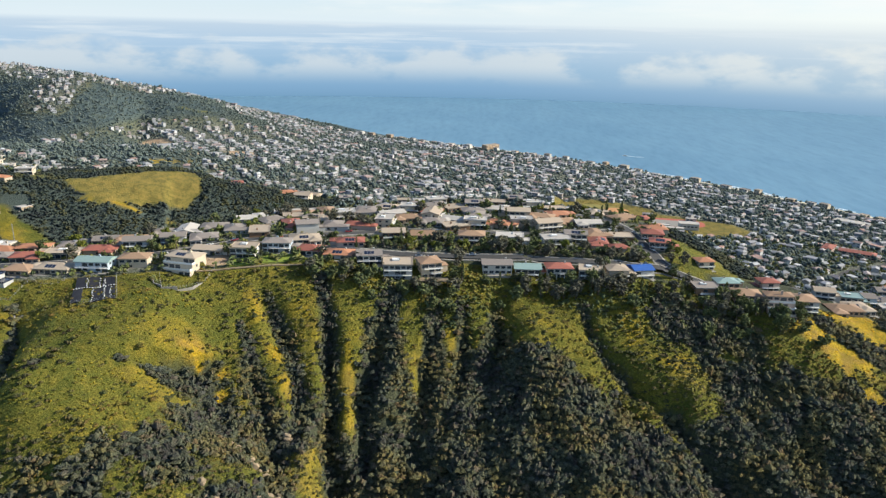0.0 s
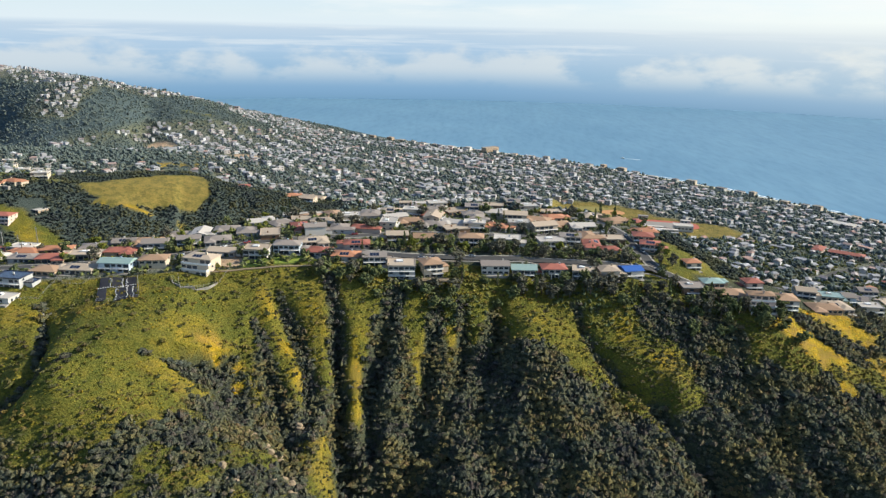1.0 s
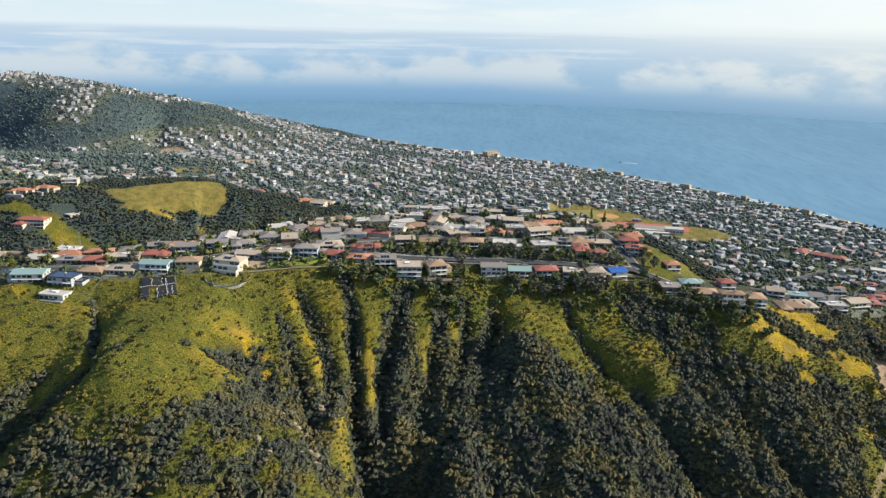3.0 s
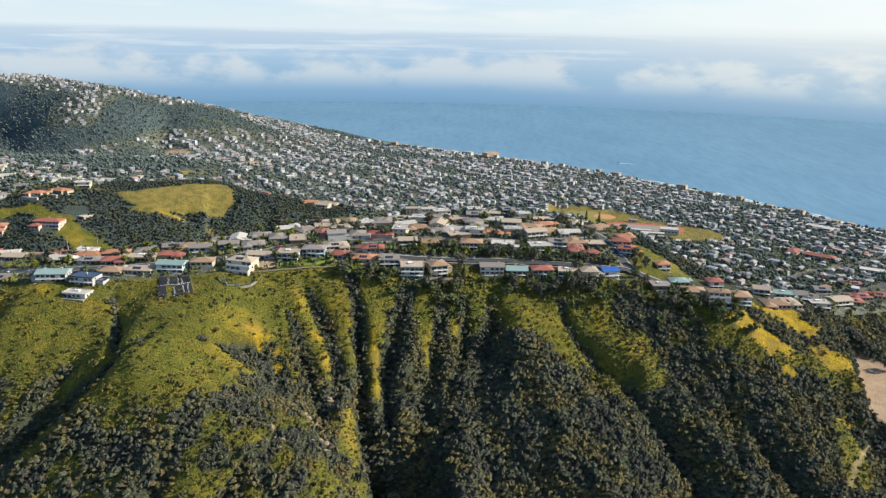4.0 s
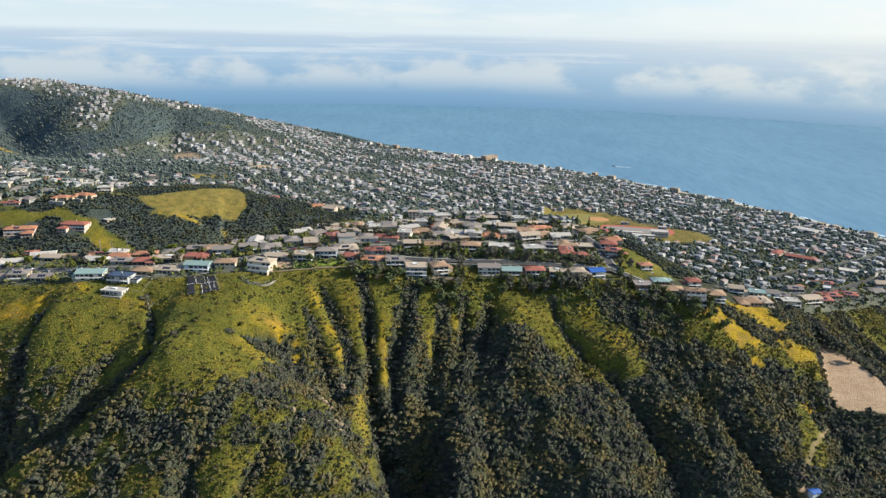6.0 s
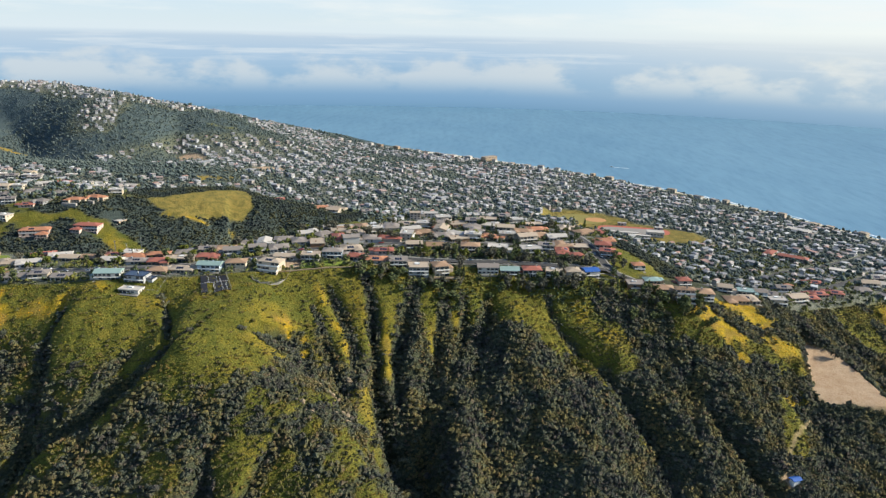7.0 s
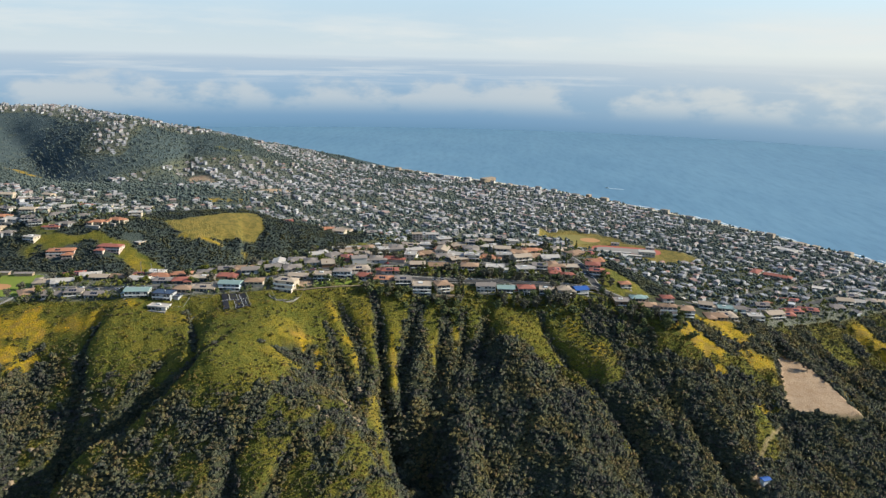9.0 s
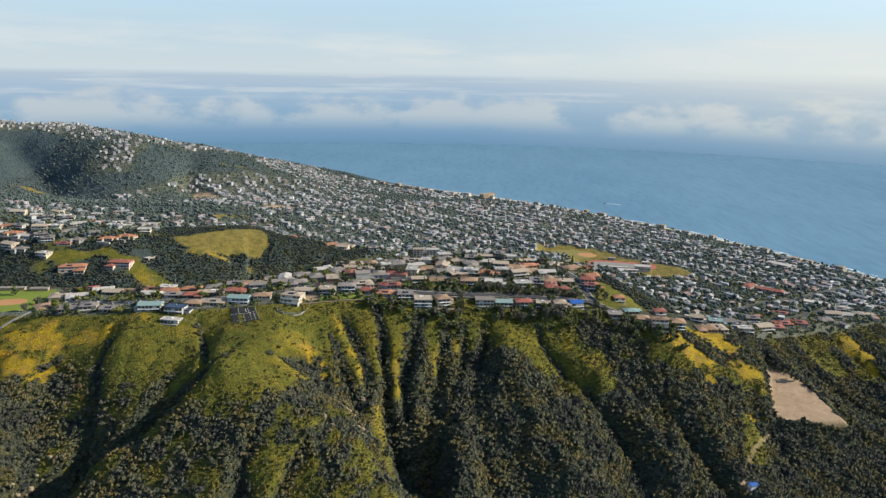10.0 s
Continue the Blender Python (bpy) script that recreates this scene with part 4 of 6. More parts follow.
        box(bm, cx - 0.5, cx + 0.5, cy - 0.4, cy + 0.4, fh * floors - 0.3, fh * floors + (1.4 if kind == "flat" else 0.14 * min(w, d) + 1.0))
        part("chimney", bm, MAT[wall], top)
    if kind == "flat" and rnd.random() < 0.7:
        bm = bmesh.new()
        box(bm, -w * 0.2, w * 0.05, back * 0.5, back * 0.75, fh * floors + 0.29, fh * floors + 1.1)
        part("roof_vent", bm, MAT["paint"], top)
    return top


HOMES = []   # plan places already taken


def home(x, y, turn, w, d, *more, **extra):
    HOMES.append((x, y + d / 2, 0.56 * max(w, d)))
    turn += 5 * math.sin(3.1 * x + y) if y > 382 else 0
    return house(x, y, turn, w, d, *more, **extra)


# the outer row above the slope
home(-223, 360, -4, 15, 11, 1, "tan", "brownroof", "hip", "low tan house with a brown hip roof above the slope")
home(-205, 362, -3, 19, 11, 1, "cream", "tanroof", "hip", "long cream bungalow with a tan roof beside the black plot")
home(-184, 365, -2, 18, 10, 2, "blue", "greenroof", "gable", "pale blue house with a grey-green roof above the plot")
home(-164, 371, 6, 15, 11, 2, "cream", "brownroof", "hip", "cream house with brown roof and upper balcony", decks=False)
home(-139, 366, -14, 18, 16, 3, "cream", "tanroof", "hip", "large cream house in three stepped terraces", steps=2.6)
home(-131, 394, -8, 17, 10, 1, "white", "tanroof", "gable", "white bungalow with tan roof above a bare bank")
home(-109, 390, -6, 14.5, 12, 2, "white", "tanroof", "flat", "white two-storey house with wide windows and flat tan roof")
home(-92, 400, -4, 16, 11, 2, "blue", "shingle", "hip", "blue-white two-storey house with grey roof over a lawn")
home(-74, 398, -5, 15, 12, 1, "white", "redroof", "hip", "white house with red-brown tile roof and arches")
home(-55, 393, -6, 16, 12, 1, "white", "tile", "hip", "white house with an orange tile roof and round terrace")
home(-36, 389, 2, 14, 12, 2, "white", "shingle", "gable", "white two-storey house with blue-grey roof and deck")
home(-19, 379, 3, 16, 14, 3, "grey", "tanroof", "flat", "grey-beige modern house with stacked flat roofs")
home(-0, 384, 14, 12, 13, 3, "cream", "brownroof", "hip", "tall cream house with a brown roof above a deck")
home(38, 394, 0, 17, 11, 2, "white", "shingle", "gable", "white two-storey house with plain grey gable roof", decks=False)
home(56, 395, -2, 15, 11, 2, "white", "greenroof", "gable", "white house with grey-green metal roof and long windows")
home(75, 396, 2, 15, 11, 2, "white", "redroof", "hip", "white house on stilts with maroon roof and balconies", stilts=True)
home(92, 392, -4, 13, 12, 2, "white", "tanroof", "flat", "white house with flat roof behind tall trees")
home(109, 394, 4, 12, 12, 2, "cream", "tanroof", "hip", "cream house with a tan hip roof above the scrub")
home(126, 402, 8, 12, 11, 2, "white", "blueroof", "gable", "small white house with a bright blue roof")
# the row above the road
home(24, 434, 0, 16, 12, 2, "pink", "brownroof", "hip", "tan-pink house with a broad brown hip roof")
home(48, 435, -3, 17, 12, 2, "blue", "paleroof", "flat", "pale blue and white house with flat roof and deck")
home(79, 434, 6, 18, 13, 2, "white", "paleroof", "flat", "long white modern house with pale flat roof")
home(118, 432, 8, 12, 10, 1, "cream", "redroof", "hip", "cream cottage with a red tile roof beside the road")
home(146, 460, -14, 14, 12, 2, "cream", "redroof", "hip", "cream house with red tile hip roofs beside the road", wing=5)
home(146, 443, -14, 13, 11, 2, "pink", "redroof", "hip", "pink house with red tile roof on the spur")
home(-25, 431, 2, 14, 11, 2, "brown", "tanroof", "gable", "brown house with an olive-tan roof above a shaded bank")
home(-5, 438, -2, 19, 12, 1, "tan", "brownroof", "gable", "long tan house with brown roof among trees")
# right end of the ridge
home(161, 391, 4, 14, 12, 2, "brown", "shingle", "flat", "dark brown modern house with a flat roof and deck")
home(183, 387, -4, 15, 12, 2, "pink", "brownroof", "hip", "pink-tan house with low brown roofs")
home(197, 372, -6, 15, 16, 4, "pink", "brownroof", "hip", "four-storey pink terraced house with brown tile roofs", steps=2.8)
home(218, 388, -10, 13, 13, 3, "grey", "brownroof", "hip", "grey-pink three-storey house with brown roof")
home(211, 421, 0, 11, 10, 2, "pink", "redroof", "hip", "pink house with red-brown tile roof")
home(248, 425, -14, 12, 10, 2, "white", "tanroof", "gable", "white and cream house with steep tan gables")
home(272, 436, -10, 14, 11, 2, "cream", "greenroof", "flat", "cream house with grey-green flat roof on the ridge end")
home(292, 452, -8, 12, 11, 2, "blue", "shingle", "gable", "blue-white house with grey gable roof")
home(179, 407, 0, 13, 10, 1, "tan", "greenroof", "hip", "low house with dark green roof among trees")
home(172, 428, 6, 10, 9, 2, "cream", "tile", "hip", "cream house with orange-brown tile roof")
# left end of the ridge
home(-257, 349, 6, 19, 11, 2, "white", "greenroof", "gable", "white house with teal roof above the blossom")
home(-234, 344, -8, 16, 11, 2, "grey", "solar", "flat", "dark modern two-storey house with flat roof")
home(-233, 331, -10, 16, 8, 1, "white", "paleroof", "flat", "low white pavilion with flat roof below the modern house")
home(-333, 357, 8, 16, 11, 1, "white", "shingle", "gable", "white bungalow with grey roof at the ridge end")
home(-315, 357, 12, 14, 11, 2, "cream", "shingle", "hip", "cream house with grey hip roof")
home(-297, 356, 4, 15, 11, 1, "white", "shingle", "gable", "white bungalow with long grey gable roof")
# second row at the left end
home(-231, 384, 6, 17, 11, 1, "tan", "redroof", "hip", "tan house with bright red tile roofs and arches", wing=4)
home(-214, 390, 6, 19, 11, 1, "cream", "tanroof", "flat", "cream house with a wide pale flat roof")
home(-195, 396, 8, 18, 11, 1, "tan", "redroof", "hip", "house with brown-red tile roofs", wing=4)
home(-176, 404, 10, 15, 11, 2, "grey", "shingle", "gable", "grey two-storey house with steep shingle gables")
home(-157, 412, 12, 14, 10, 2, "white", "shingle", "gable", "white house with dark pointed gable")
home(-250, 386, 2, 16, 10, 1, "grey", "shingle", "hip", "low grey house with a dark roof")
home(-258, 402, 2, 16, 11, 1, "cream", "tile", "hip", "cream house with a bright orange tile roof")
home(-240, 406, 4, 18, 10, 1, "tan", "tile", "hip", "long house with an orange tile roof")
home(-275, 392, 0, 17, 11, 1, "white", "paleroof", "gable", "white house with a pale sloping roof")
home(-296, 402, -4, 17, 11, 1, "cream", "brownroof", "gable", "cream house with a low brown gable")
home(-316, 404, -4, 16, 11, 1, "white", "tanroof", "gable", "white house with two tan gables")
# the two pink blocks across the canyon
home(-441, 569, 12, 30, 16, 3, "pink", "tile", "hip", "large pink house with terracotta roofs on the far slope", steps=1.2, wing=6)
home(-392, 582, -8, 27, 15, 3, "pink", "redroof", "hip", "pink apartment house with red roofs on a ledge", steps=1.2, wing=6)
home(-375, 611, -30, 22, 11, 1, "tan", "paleroof", "flat", "half-built tan house of stepped slabs on the spur", steps=0)

# ---- the further homes, repeated from a few built once ----
PROTO = [
    (18, 12, 1, "cream", "tanroof", "hip", "cream bungalow with a broad tan hip roof"),
    (14, 11, 2, "white", "shingle", "gable", "white two-storey house with grey gable roof"),
    (19, 12, 1, "tan", "brownroof", "hip", "tan bungalow with a broad brown hip roof"),
    (15, 11, 2, "cream", "paleroof", "flat", "cream modern house with flat pale roof"),
    (17, 12, 1, "cream", "tile", "hip", "cream house with an orange tile roof"),
    (18, 11, 1, "white", "paleroof", "gable", "white bungalow with pale gable roof"),
    (16, 12, 1, "grey", "shingle", "hip", "grey bungalow with dark shingle roof"),
    (16, 11, 1, "pink", "redroof", "hip", "pink bungalow with red tile roof"),
    (17, 12, 1, "brown", "tanroof", "flat", "brown wooden bungalow with flat gravel roof"),
    (18, 12, 2, "cream", "tanroof", "gable", "cream split-level house with a low tan roof"),
]
built = {}


def repeat_home(k, x, y, turn):
    w, d = PROTO[k][:2]
    if near_road(x, y, 0.5 * d + 3.0)[0] or any(math.hypot(x - a, y - b) < r + 0.40 * w for a, b, r in HOMES):
        return False
    HOMES.append((x, y, 0.5 * w))
    z = min(ground_at(x + i, y + j) for i in (-5, 5) for j in (-5, 5)) + 0.4
    m = pose(x, y, z, 0, 0, turn) @ Matrix.Translation((0, -d / 2, 0))
    if k not in built:
        w, d, fl, wall, roof, kind, label = PROTO[k]
        built[k] = house(0, 0, 0, w, d, fl, wall, roof, kind, label, base=0, decks=fl > 1, wing=4.5 if k in (0, 2, 4, 5, 6) else 0, seed=k)
        built[k].matrix_world = m
        built[k]["group"] = "homes among the trees"
    else:
        copy_thing(built[k], m)
    return True


random.seed(11)
count = 0
# crown of the ridge: rows that follow it
for off in np.arange(-62, 95, 13.8):
    for x in np.arange(-455, 165, 15.6):
        cx = x + random.uniform(-2, 2)
        cy = float(np.interp(cx, [p[0] for p in CREST_HOMES], [p[1] for p in CREST_HOMES])) + off + random.uniform(-2.5, 2.5)
        d, (h, w) = along(np.array([cx]), np.array([cy]), CREST_HOMES)
        crest_y = float(np.interp(cx, [p[0] for p in CREST_HOMES], [p[1] for p in CREST_HOMES]))
        if d[0] < w[0] - 2 and cy > crest_y - w[0] + 17 and random.random() < 0.97 and not (abs(cx + 420) < 58 and cy < 448) and not (-45 < cx < 120 and 404 < cy < 430):
            slope = 12 if cx < -60 else 0
            count += repeat_home(random.choice((0, 1, 2, 2, 3, 4, 5, 6, 6, 8, 8, 9, 7)), cx, cy, slope + random.choice((0, 0, 90, 180, 25, -25)) + random.uniform(-10, 10))
# right end, and the slope behind it
for x in np.arange(250, 520, 18):
    for off in (-14, 6, 26):
        cx, cy = x + random.uniform(-4, 4), float(np.interp(x, [p[0] for p in CREST_RIGHT], [p[1] for p in CREST_RIGHT])) + off + random.uniform(-3, 3)
        if random.random() < 0.7:
            count += repeat_home(random.choice((0, 1, 2, 3, 5, 6, 7, 8, 9)), cx, cy, random.uniform(-25, 15))
# across the canyon
for a, b in (((-800, 690), (-430, 640)), ((-700, 655), (-440, 618)), ((-640, 625), (-470, 592)), ((-640, 720), (-440, 705)), ((-780, 640), (-500, 606)), ((-720, 740), (-400, 700)), ((-720, 790), (-520, 800)), ((-430, 770), (-230, 850)), ((-560, 850), (-330, 880)),
             ((-200, 800), (-90, 800)), ((-225, 770), (-130, 760))):
    k = int(math.dist(a, b) / 16.5)
    for i in range(k):
        u = i / k
        if random.random() < 0.85:
            count += repeat_home(random.choice((0, 1, 3, 4, 5, 6, 7, 9)), a[0] + (b[0] - a[0]) * u + random.uniform(-3, 3), a[1] + (b[1] - a[1]) * u + random.uniform(-6, 6), random.uniform(-25, 25))
for x, y in ((-649, 929), (-487, 684), (-451, 711), (-446, 623), (-424, 632), (-388, 629), (-477, 898), (-484, 609), (-507, 647), (-453, 660), (-472, 636), (-506, 628), (-406, 644), (-471, 616), (-393, 668), (-544, 697), (-582, 926), (-525, 899)):
    count += repeat_home(random.choice((0, 1, 3, 4, 5, 7, 9)), x, y, random.uniform(-25, 25))
print("homes", count, len(HOMES))

# ---- joined repeats ----
def joined(name, tv, tf, place, mat, parent=None, smooth=False):
    """Copies of one small shape, as one mesh. place: rows of x, y, z, scale x, y, z, turn."""
    place = np.asarray(place, float)
    if not len(place):
        return None
    tv, tf = np.asarray(tv, float), np.asarray(tf, int)
    c, s = np.cos(place[:, 6])[:, None], np.sin(place[:, 6])[:, None]
    x, y, z = (tv[None, :, i] * place[:, 3 + i, None] for i in range(3))
    v = np.stack([x * c - y * s + place[:, 0, None], x * s + y * c + place[:, 1, None], z + place[:, 2, None]], -1)
    f = tf[None] + (np.arange(len(place)) * len(tv))[:, None, None]
    return mesh_object(name, v.reshape(-1, 3), f.reshape(-1, tf.shape[1]), mat, parent, smooth)


def merge(shapes):
    v, f, k = [], [], 0
    for a, b in shapes:
        v.append(np.asarray(a, float))
        f.append(np.asarray(b, int) + k)
        k += len(a)
    return np.concatenate(v), np.concatenate(f)


def lump(seed, level=1, rough=0.35):
    """An uneven leafy clump of about unit size, standing on z = 0."""
    bm = bmesh.new()
    bmesh.ops.create_icosphere(bm, subdivisions=level, radius=1.0)
    rnd = random.Random(seed)
    for v in bm.verts:
        v.co *= 1 + rnd.uniform(-rough, rough)
    bm.verts.index_update()
    out = np.array([v.co[:] for v in bm.verts]), np.array([[v.index for v in f.verts] for f in bm.faces])
    bm.free()
    return out


def chip(seed, rough=0.38):
    """A coarse leafy clump for plants far off."""
    rnd = random.Random(seed)
    v = [(1, 0, 0), (0, 1, 0), (-1, 0, 0), (0, -1, 0), (0, 0, 1), (0, 0, -0.7)]
    v = [tuple(c * (1 + rnd.uniform(-rough, rough)) + rnd.uniform(-.15, .15) for c in p) for p in v]
    return np.array(v), np.array([(0, 1, 4), (1, 2, 4), (2, 3, 4), (3, 0, 4), (1, 0, 5), (2, 1, 5), (3, 2, 5), (0, 3, 5)])


def moved(shape, x, y, z, sx, sy, sz):
    v, f = shape
    return v * np.array([sx, sy, sz]) + np.array([x, y, z]), f


def clump(seed, n, spread, level=1, mixed=False):
    rnd = random.Random(seed)
    return merge([moved(chip(seed * 31 + i) if level == 0 or (mixed and i % 2) else lump(seed * 31 + i, level), rnd.uniform(-spread, spread), rnd.uniform(-spread, spread), rnd.uniform(0.35, 0.9), *(rnd.uniform(0.38, 0.68) for _ in range(2)), rnd.uniform(0.32, 0.6))
                  for i in range(n)])


rng = np.random.default_rng(7)


def scattered(name, shapes, X, Y, size, flat, mat, sink, label, category, smooth=False):
    """Plants over the ground at X, Y, in a few shapes, as one thing of kind stuff."""
    Z = surface(X, Y)
    pick = rng.integers(0, len(shapes), len(X))
    rows = np.stack([X, Y, Z - sink * size, size * rng.uniform(.8, 1.25, len(X)), size * rng.uniform(.8, 1.25, len(X)), size * flat * rng.uniform(.75, 1.3, len(X)), rng.uniform(0, 6.28, len(X))], -1)
    top = tagged(new(name), label, category, kind="stuff")
    for k, (v, f) in enumerate(shapes):
        joined("leaves", v, f, rows[pick == k], mat, top, smooth)
    return top


def jittered(x0, x1, y0, y1, s):
    X, Y = np.meshgrid(np.arange(x0, x1, s), np.arange(y0, y1, s))
    X, Y = X.ravel(), Y.ravel()
    return X + rng.uniform(-.55, .55, X.size) * s, Y + rng.uniform(-.55, .55, X.size) * s


def taken(X, Y, margin=0.8):
    out = np.zeros(X.shape, bool)
    for a, b, r in HOMES:
        out |= np.hypot(X - a, Y - b) < r * margin
    return out | near_road(X, Y, 4.6)


# ---- the town below: streets that follow the shore ----
tu, tv_ = np.array([-0.67, 0.742]), np.array([-0.742, -0.67])
U, V = np.meshgrid(np.arange(-900, 1900, 12.6), np.arange(18, 1500, 26))
U = U + rng.uniform(-5, 5, U.shape)
odd = (np.arange(18, 1500, 26)[:, None] // 26) % 2
V = V + np.where(odd < 1, 5, -5) + rng.uniform(-5, 5, V.shape) + 14 * np.sin(U / 140 + V / 90)
TX, TY = (834 + tu[0] * U + tv_[0] * V).ravel(), (1082 + tu[1] * U + tv_[1] * V).ravel()
FX, FY = jittered(-1500, -560, 1330, 2500, 15)
TX, TY = np.concatenate([TX, FX]), np.concatenate([TY, FY])
tz = surface(TX, TY)
bloom_, earth_, scrub_, made_, sand_, meadow_ = cover(TX, TY)
far_hill = (TX < -560) & (TY > 1300)
keep = (made_ > 0.5) & (sand_ < 0.4) & (earth_ < 0.3) & (rng.random(TX.size) < np.where(far_hill, 0.36, 0.66)) & (tz > 3)
crown_d, (ch_, cw_) = along(TX, TY, CREST_HOMES)
keep &= (crown_d > cw_ + 25) & ~taken(TX, TY, 1.5) & ((TY > 600) | (TX > 280))
keep &= (TY > 520)
TX, TY, tz = TX[keep], TY[keep], tz[keep]
turn = math.atan2(tu[1], tu[0]) + rng.choice([0, math.pi / 2], TX.size) + rng.uniform(-.5, .5, TX.size)
W, D = rng.uniform(7.5, 13, TX.size), rng.uniform(6.5, 9.5, TX.size)
big = rng.random(TX.size) < 0.05
W, D = np.where(big, W * 1.9, W), np.where(big, D * 1.3, D)
shrink = np.where((TX < -560) & (TY > 1300), 0.72, 0.82)
W, D = W * shrink, D * shrink
FL = rng.choice([3.2, 3.6, 6.2, 6.6], TX.size, p=[.5, .28, .16, .06])
box_v = [(-.5, -.5, -.6), (.5, -.5, -.6), (.5, .5, -.6), (-.5, .5, -.6), (-.5, -.5, 1), (.5, -.5, 1), (.5, .5, 1), (-.5, .5, 1)]
box_f = [(0, 1, 5, 4), (1, 2, 6, 5), (2, 3, 7, 6), (3, 0, 4, 7), (4, 5, 6, 7)]
hip_v = [(-.56, -.57, 0), (.56, -.57, 0), (.56, .57, 0), (-.56, .57, 0), (-.24, 0, 1), (.24, 0, 1), (-.56, -.57, -.12), (.56, -.57, -.12), (.56, .57, -.12), (-.56, .57, -.12)]
hip_f = [(0, 1, 5), (0, 5, 4), (1, 2, 5), (2, 3, 4), (2, 4, 5), (3, 0, 4), (6, 7, 1), (6, 1, 0), (7, 8, 2), (7, 2, 1), (8, 9, 3), (8, 3, 2), (9, 6, 0), (9, 0, 3)]
gab_v = [(-.56, -.57, 0), (.56, -.57, 0), (.56, .57, 0), (-.56, .57, 0), (-.55, 0, 1), (.55, 0, 1), (-.56, -.57, -.12), (.56, -.57, -.12), (.56, .57, -.12), (-.56, .57, -.12)]
flat_v = [(-.52, -.53, -.05), (.52, -.53, -.05), (.52, .53, -.05), (-.52, .53, -.05), (-.52, -.53, 1), (.52, -.53, 1), (.52, .53, 1), (-.52, .53, 1)]
style = rng.choice(3, TX.size, p=[.4, .3, .3])
order = np.argsort(np.hypot(TX - 60, (TY - 480)))
near_homes, rest = order[:70], order[70:]
town = tagged(new("town"), "hundreds of small pale houses in rows down to the beach", "town", kind="stuff")
# walls and roofs kept grey and low in contrast, with haze coloured in
MAT["townwall"] = islands("town_walls", ((0.36, 0.36, 0.36), (0.29, 0.28, 0.27), (0.46, 0.46, 0.46), (0.23, 0.23, 0.24), (0.33, 0.32, 0.31), (0.28, 0.24, 0.21), (0.40, 0.40, 0.40)), 0.85, 0.65)
MAT["townroof"] = islands("town_roofs", ((0.22, 0.22, 0.22), (0.30, 0.30, 0.30), (0.17, 0.17, 0.18), (0.42, 0.42, 0.42), (0.24, 0.19, 0.16), (0.29, 0.28, 0.27), (0.27, 0.15, 0.11), (0.19, 0.19, 0.20)), 0.85, 0.65)
joined("walls", box_v, box_f, np.stack([TX, TY, tz + 0.3, W, D, FL, turn], -1)[rest], MAT["townwall"], town)
far_off = np.isin(np.arange(TX.size), rest)
for k, (v, f) in enumerate(((hip_v, hip_f), (gab_v, hip_f), (flat_v, box_f))):
    s = (style == k) & far_off
    high = np.full(s.sum(), 0.35) if k == 2 else 0.2 * D[s]
    joined("roofs", v, f, np.stack([TX[s], TY[s], tz[s] + 0.3 + FL[s] + (0.0 if k == 2 else 0.12 * high), W[s], D[s], high, turn[s]], -1), MAT["townroof"], town)
pane_v = [(-.5, -.5, -.5), (.5, -.5, -.5), (.5, .5, -.5), (-.5, .5, -.5), (-.5, -.5, .5), (.5, -.5, .5), (.5, .5, .5), (-.5, .5, .5)]
rows = []
for side, gap in ((-1, -0.28), (-1, 0.25), (1, -0.25), (1, 0.28)):
    for lvl in (1.6, 4.7):
        ok = (FL > lvl + 1) & (rng.random(TX.size) < 0.8) & far_off
        lx, ly = gap * W[ok], side * (0.5 * D[ok] + 0.02)
        c, s = np.cos(turn[ok]), np.sin(turn[ok])
        rows.append(np.stack([TX[ok] + lx * c - ly * s, TY[ok] + lx * s + ly * c, tz[ok] + 0.3 + lvl, 0.26 * W[ok], np.full(ok.sum(), 0.12), np.full(ok.sum(), 1.3), turn[ok]], -1))
joined("windows", pane_v, box_f, np.concatenate(rows), MAT["glass"], town)


def unit_mesh(name, v, f, mat):
    ob = mesh_object(name, v, f, mat)
    me = ob.data
    bpy.data.objects.remove(ob)
    return me


TOWN_WALLS = [(w, unit_mesh("wall", box_v, box_f, MAT[w])) for w in ("white", "cream", "tan", "grey", "blue", "pink")]
TOWN_ROOFS = [[(r, unit_mesh("roof", v, f, MAT[r])) for r in ("shingle", "tanroof", "brownroof", "paleroof", "tile", "shingle")] for v, f in ((hip_v, hip_f), (gab_v, hip_f), (flat_v, box_f))]
TOWN_PANE = unit_mesh("window", pane_v, box_f, MAT["glass"])
SAY = {"white": "white", "cream": "cream", "tan": "tan", "grey": "grey", "blue": "pale blue", "pink": "pink", "shingle": "grey shingle", "tanroof": "tan", "brownroof": "brown", "paleroof": "pale", "tile": "terracotta"}
random.seed(61)
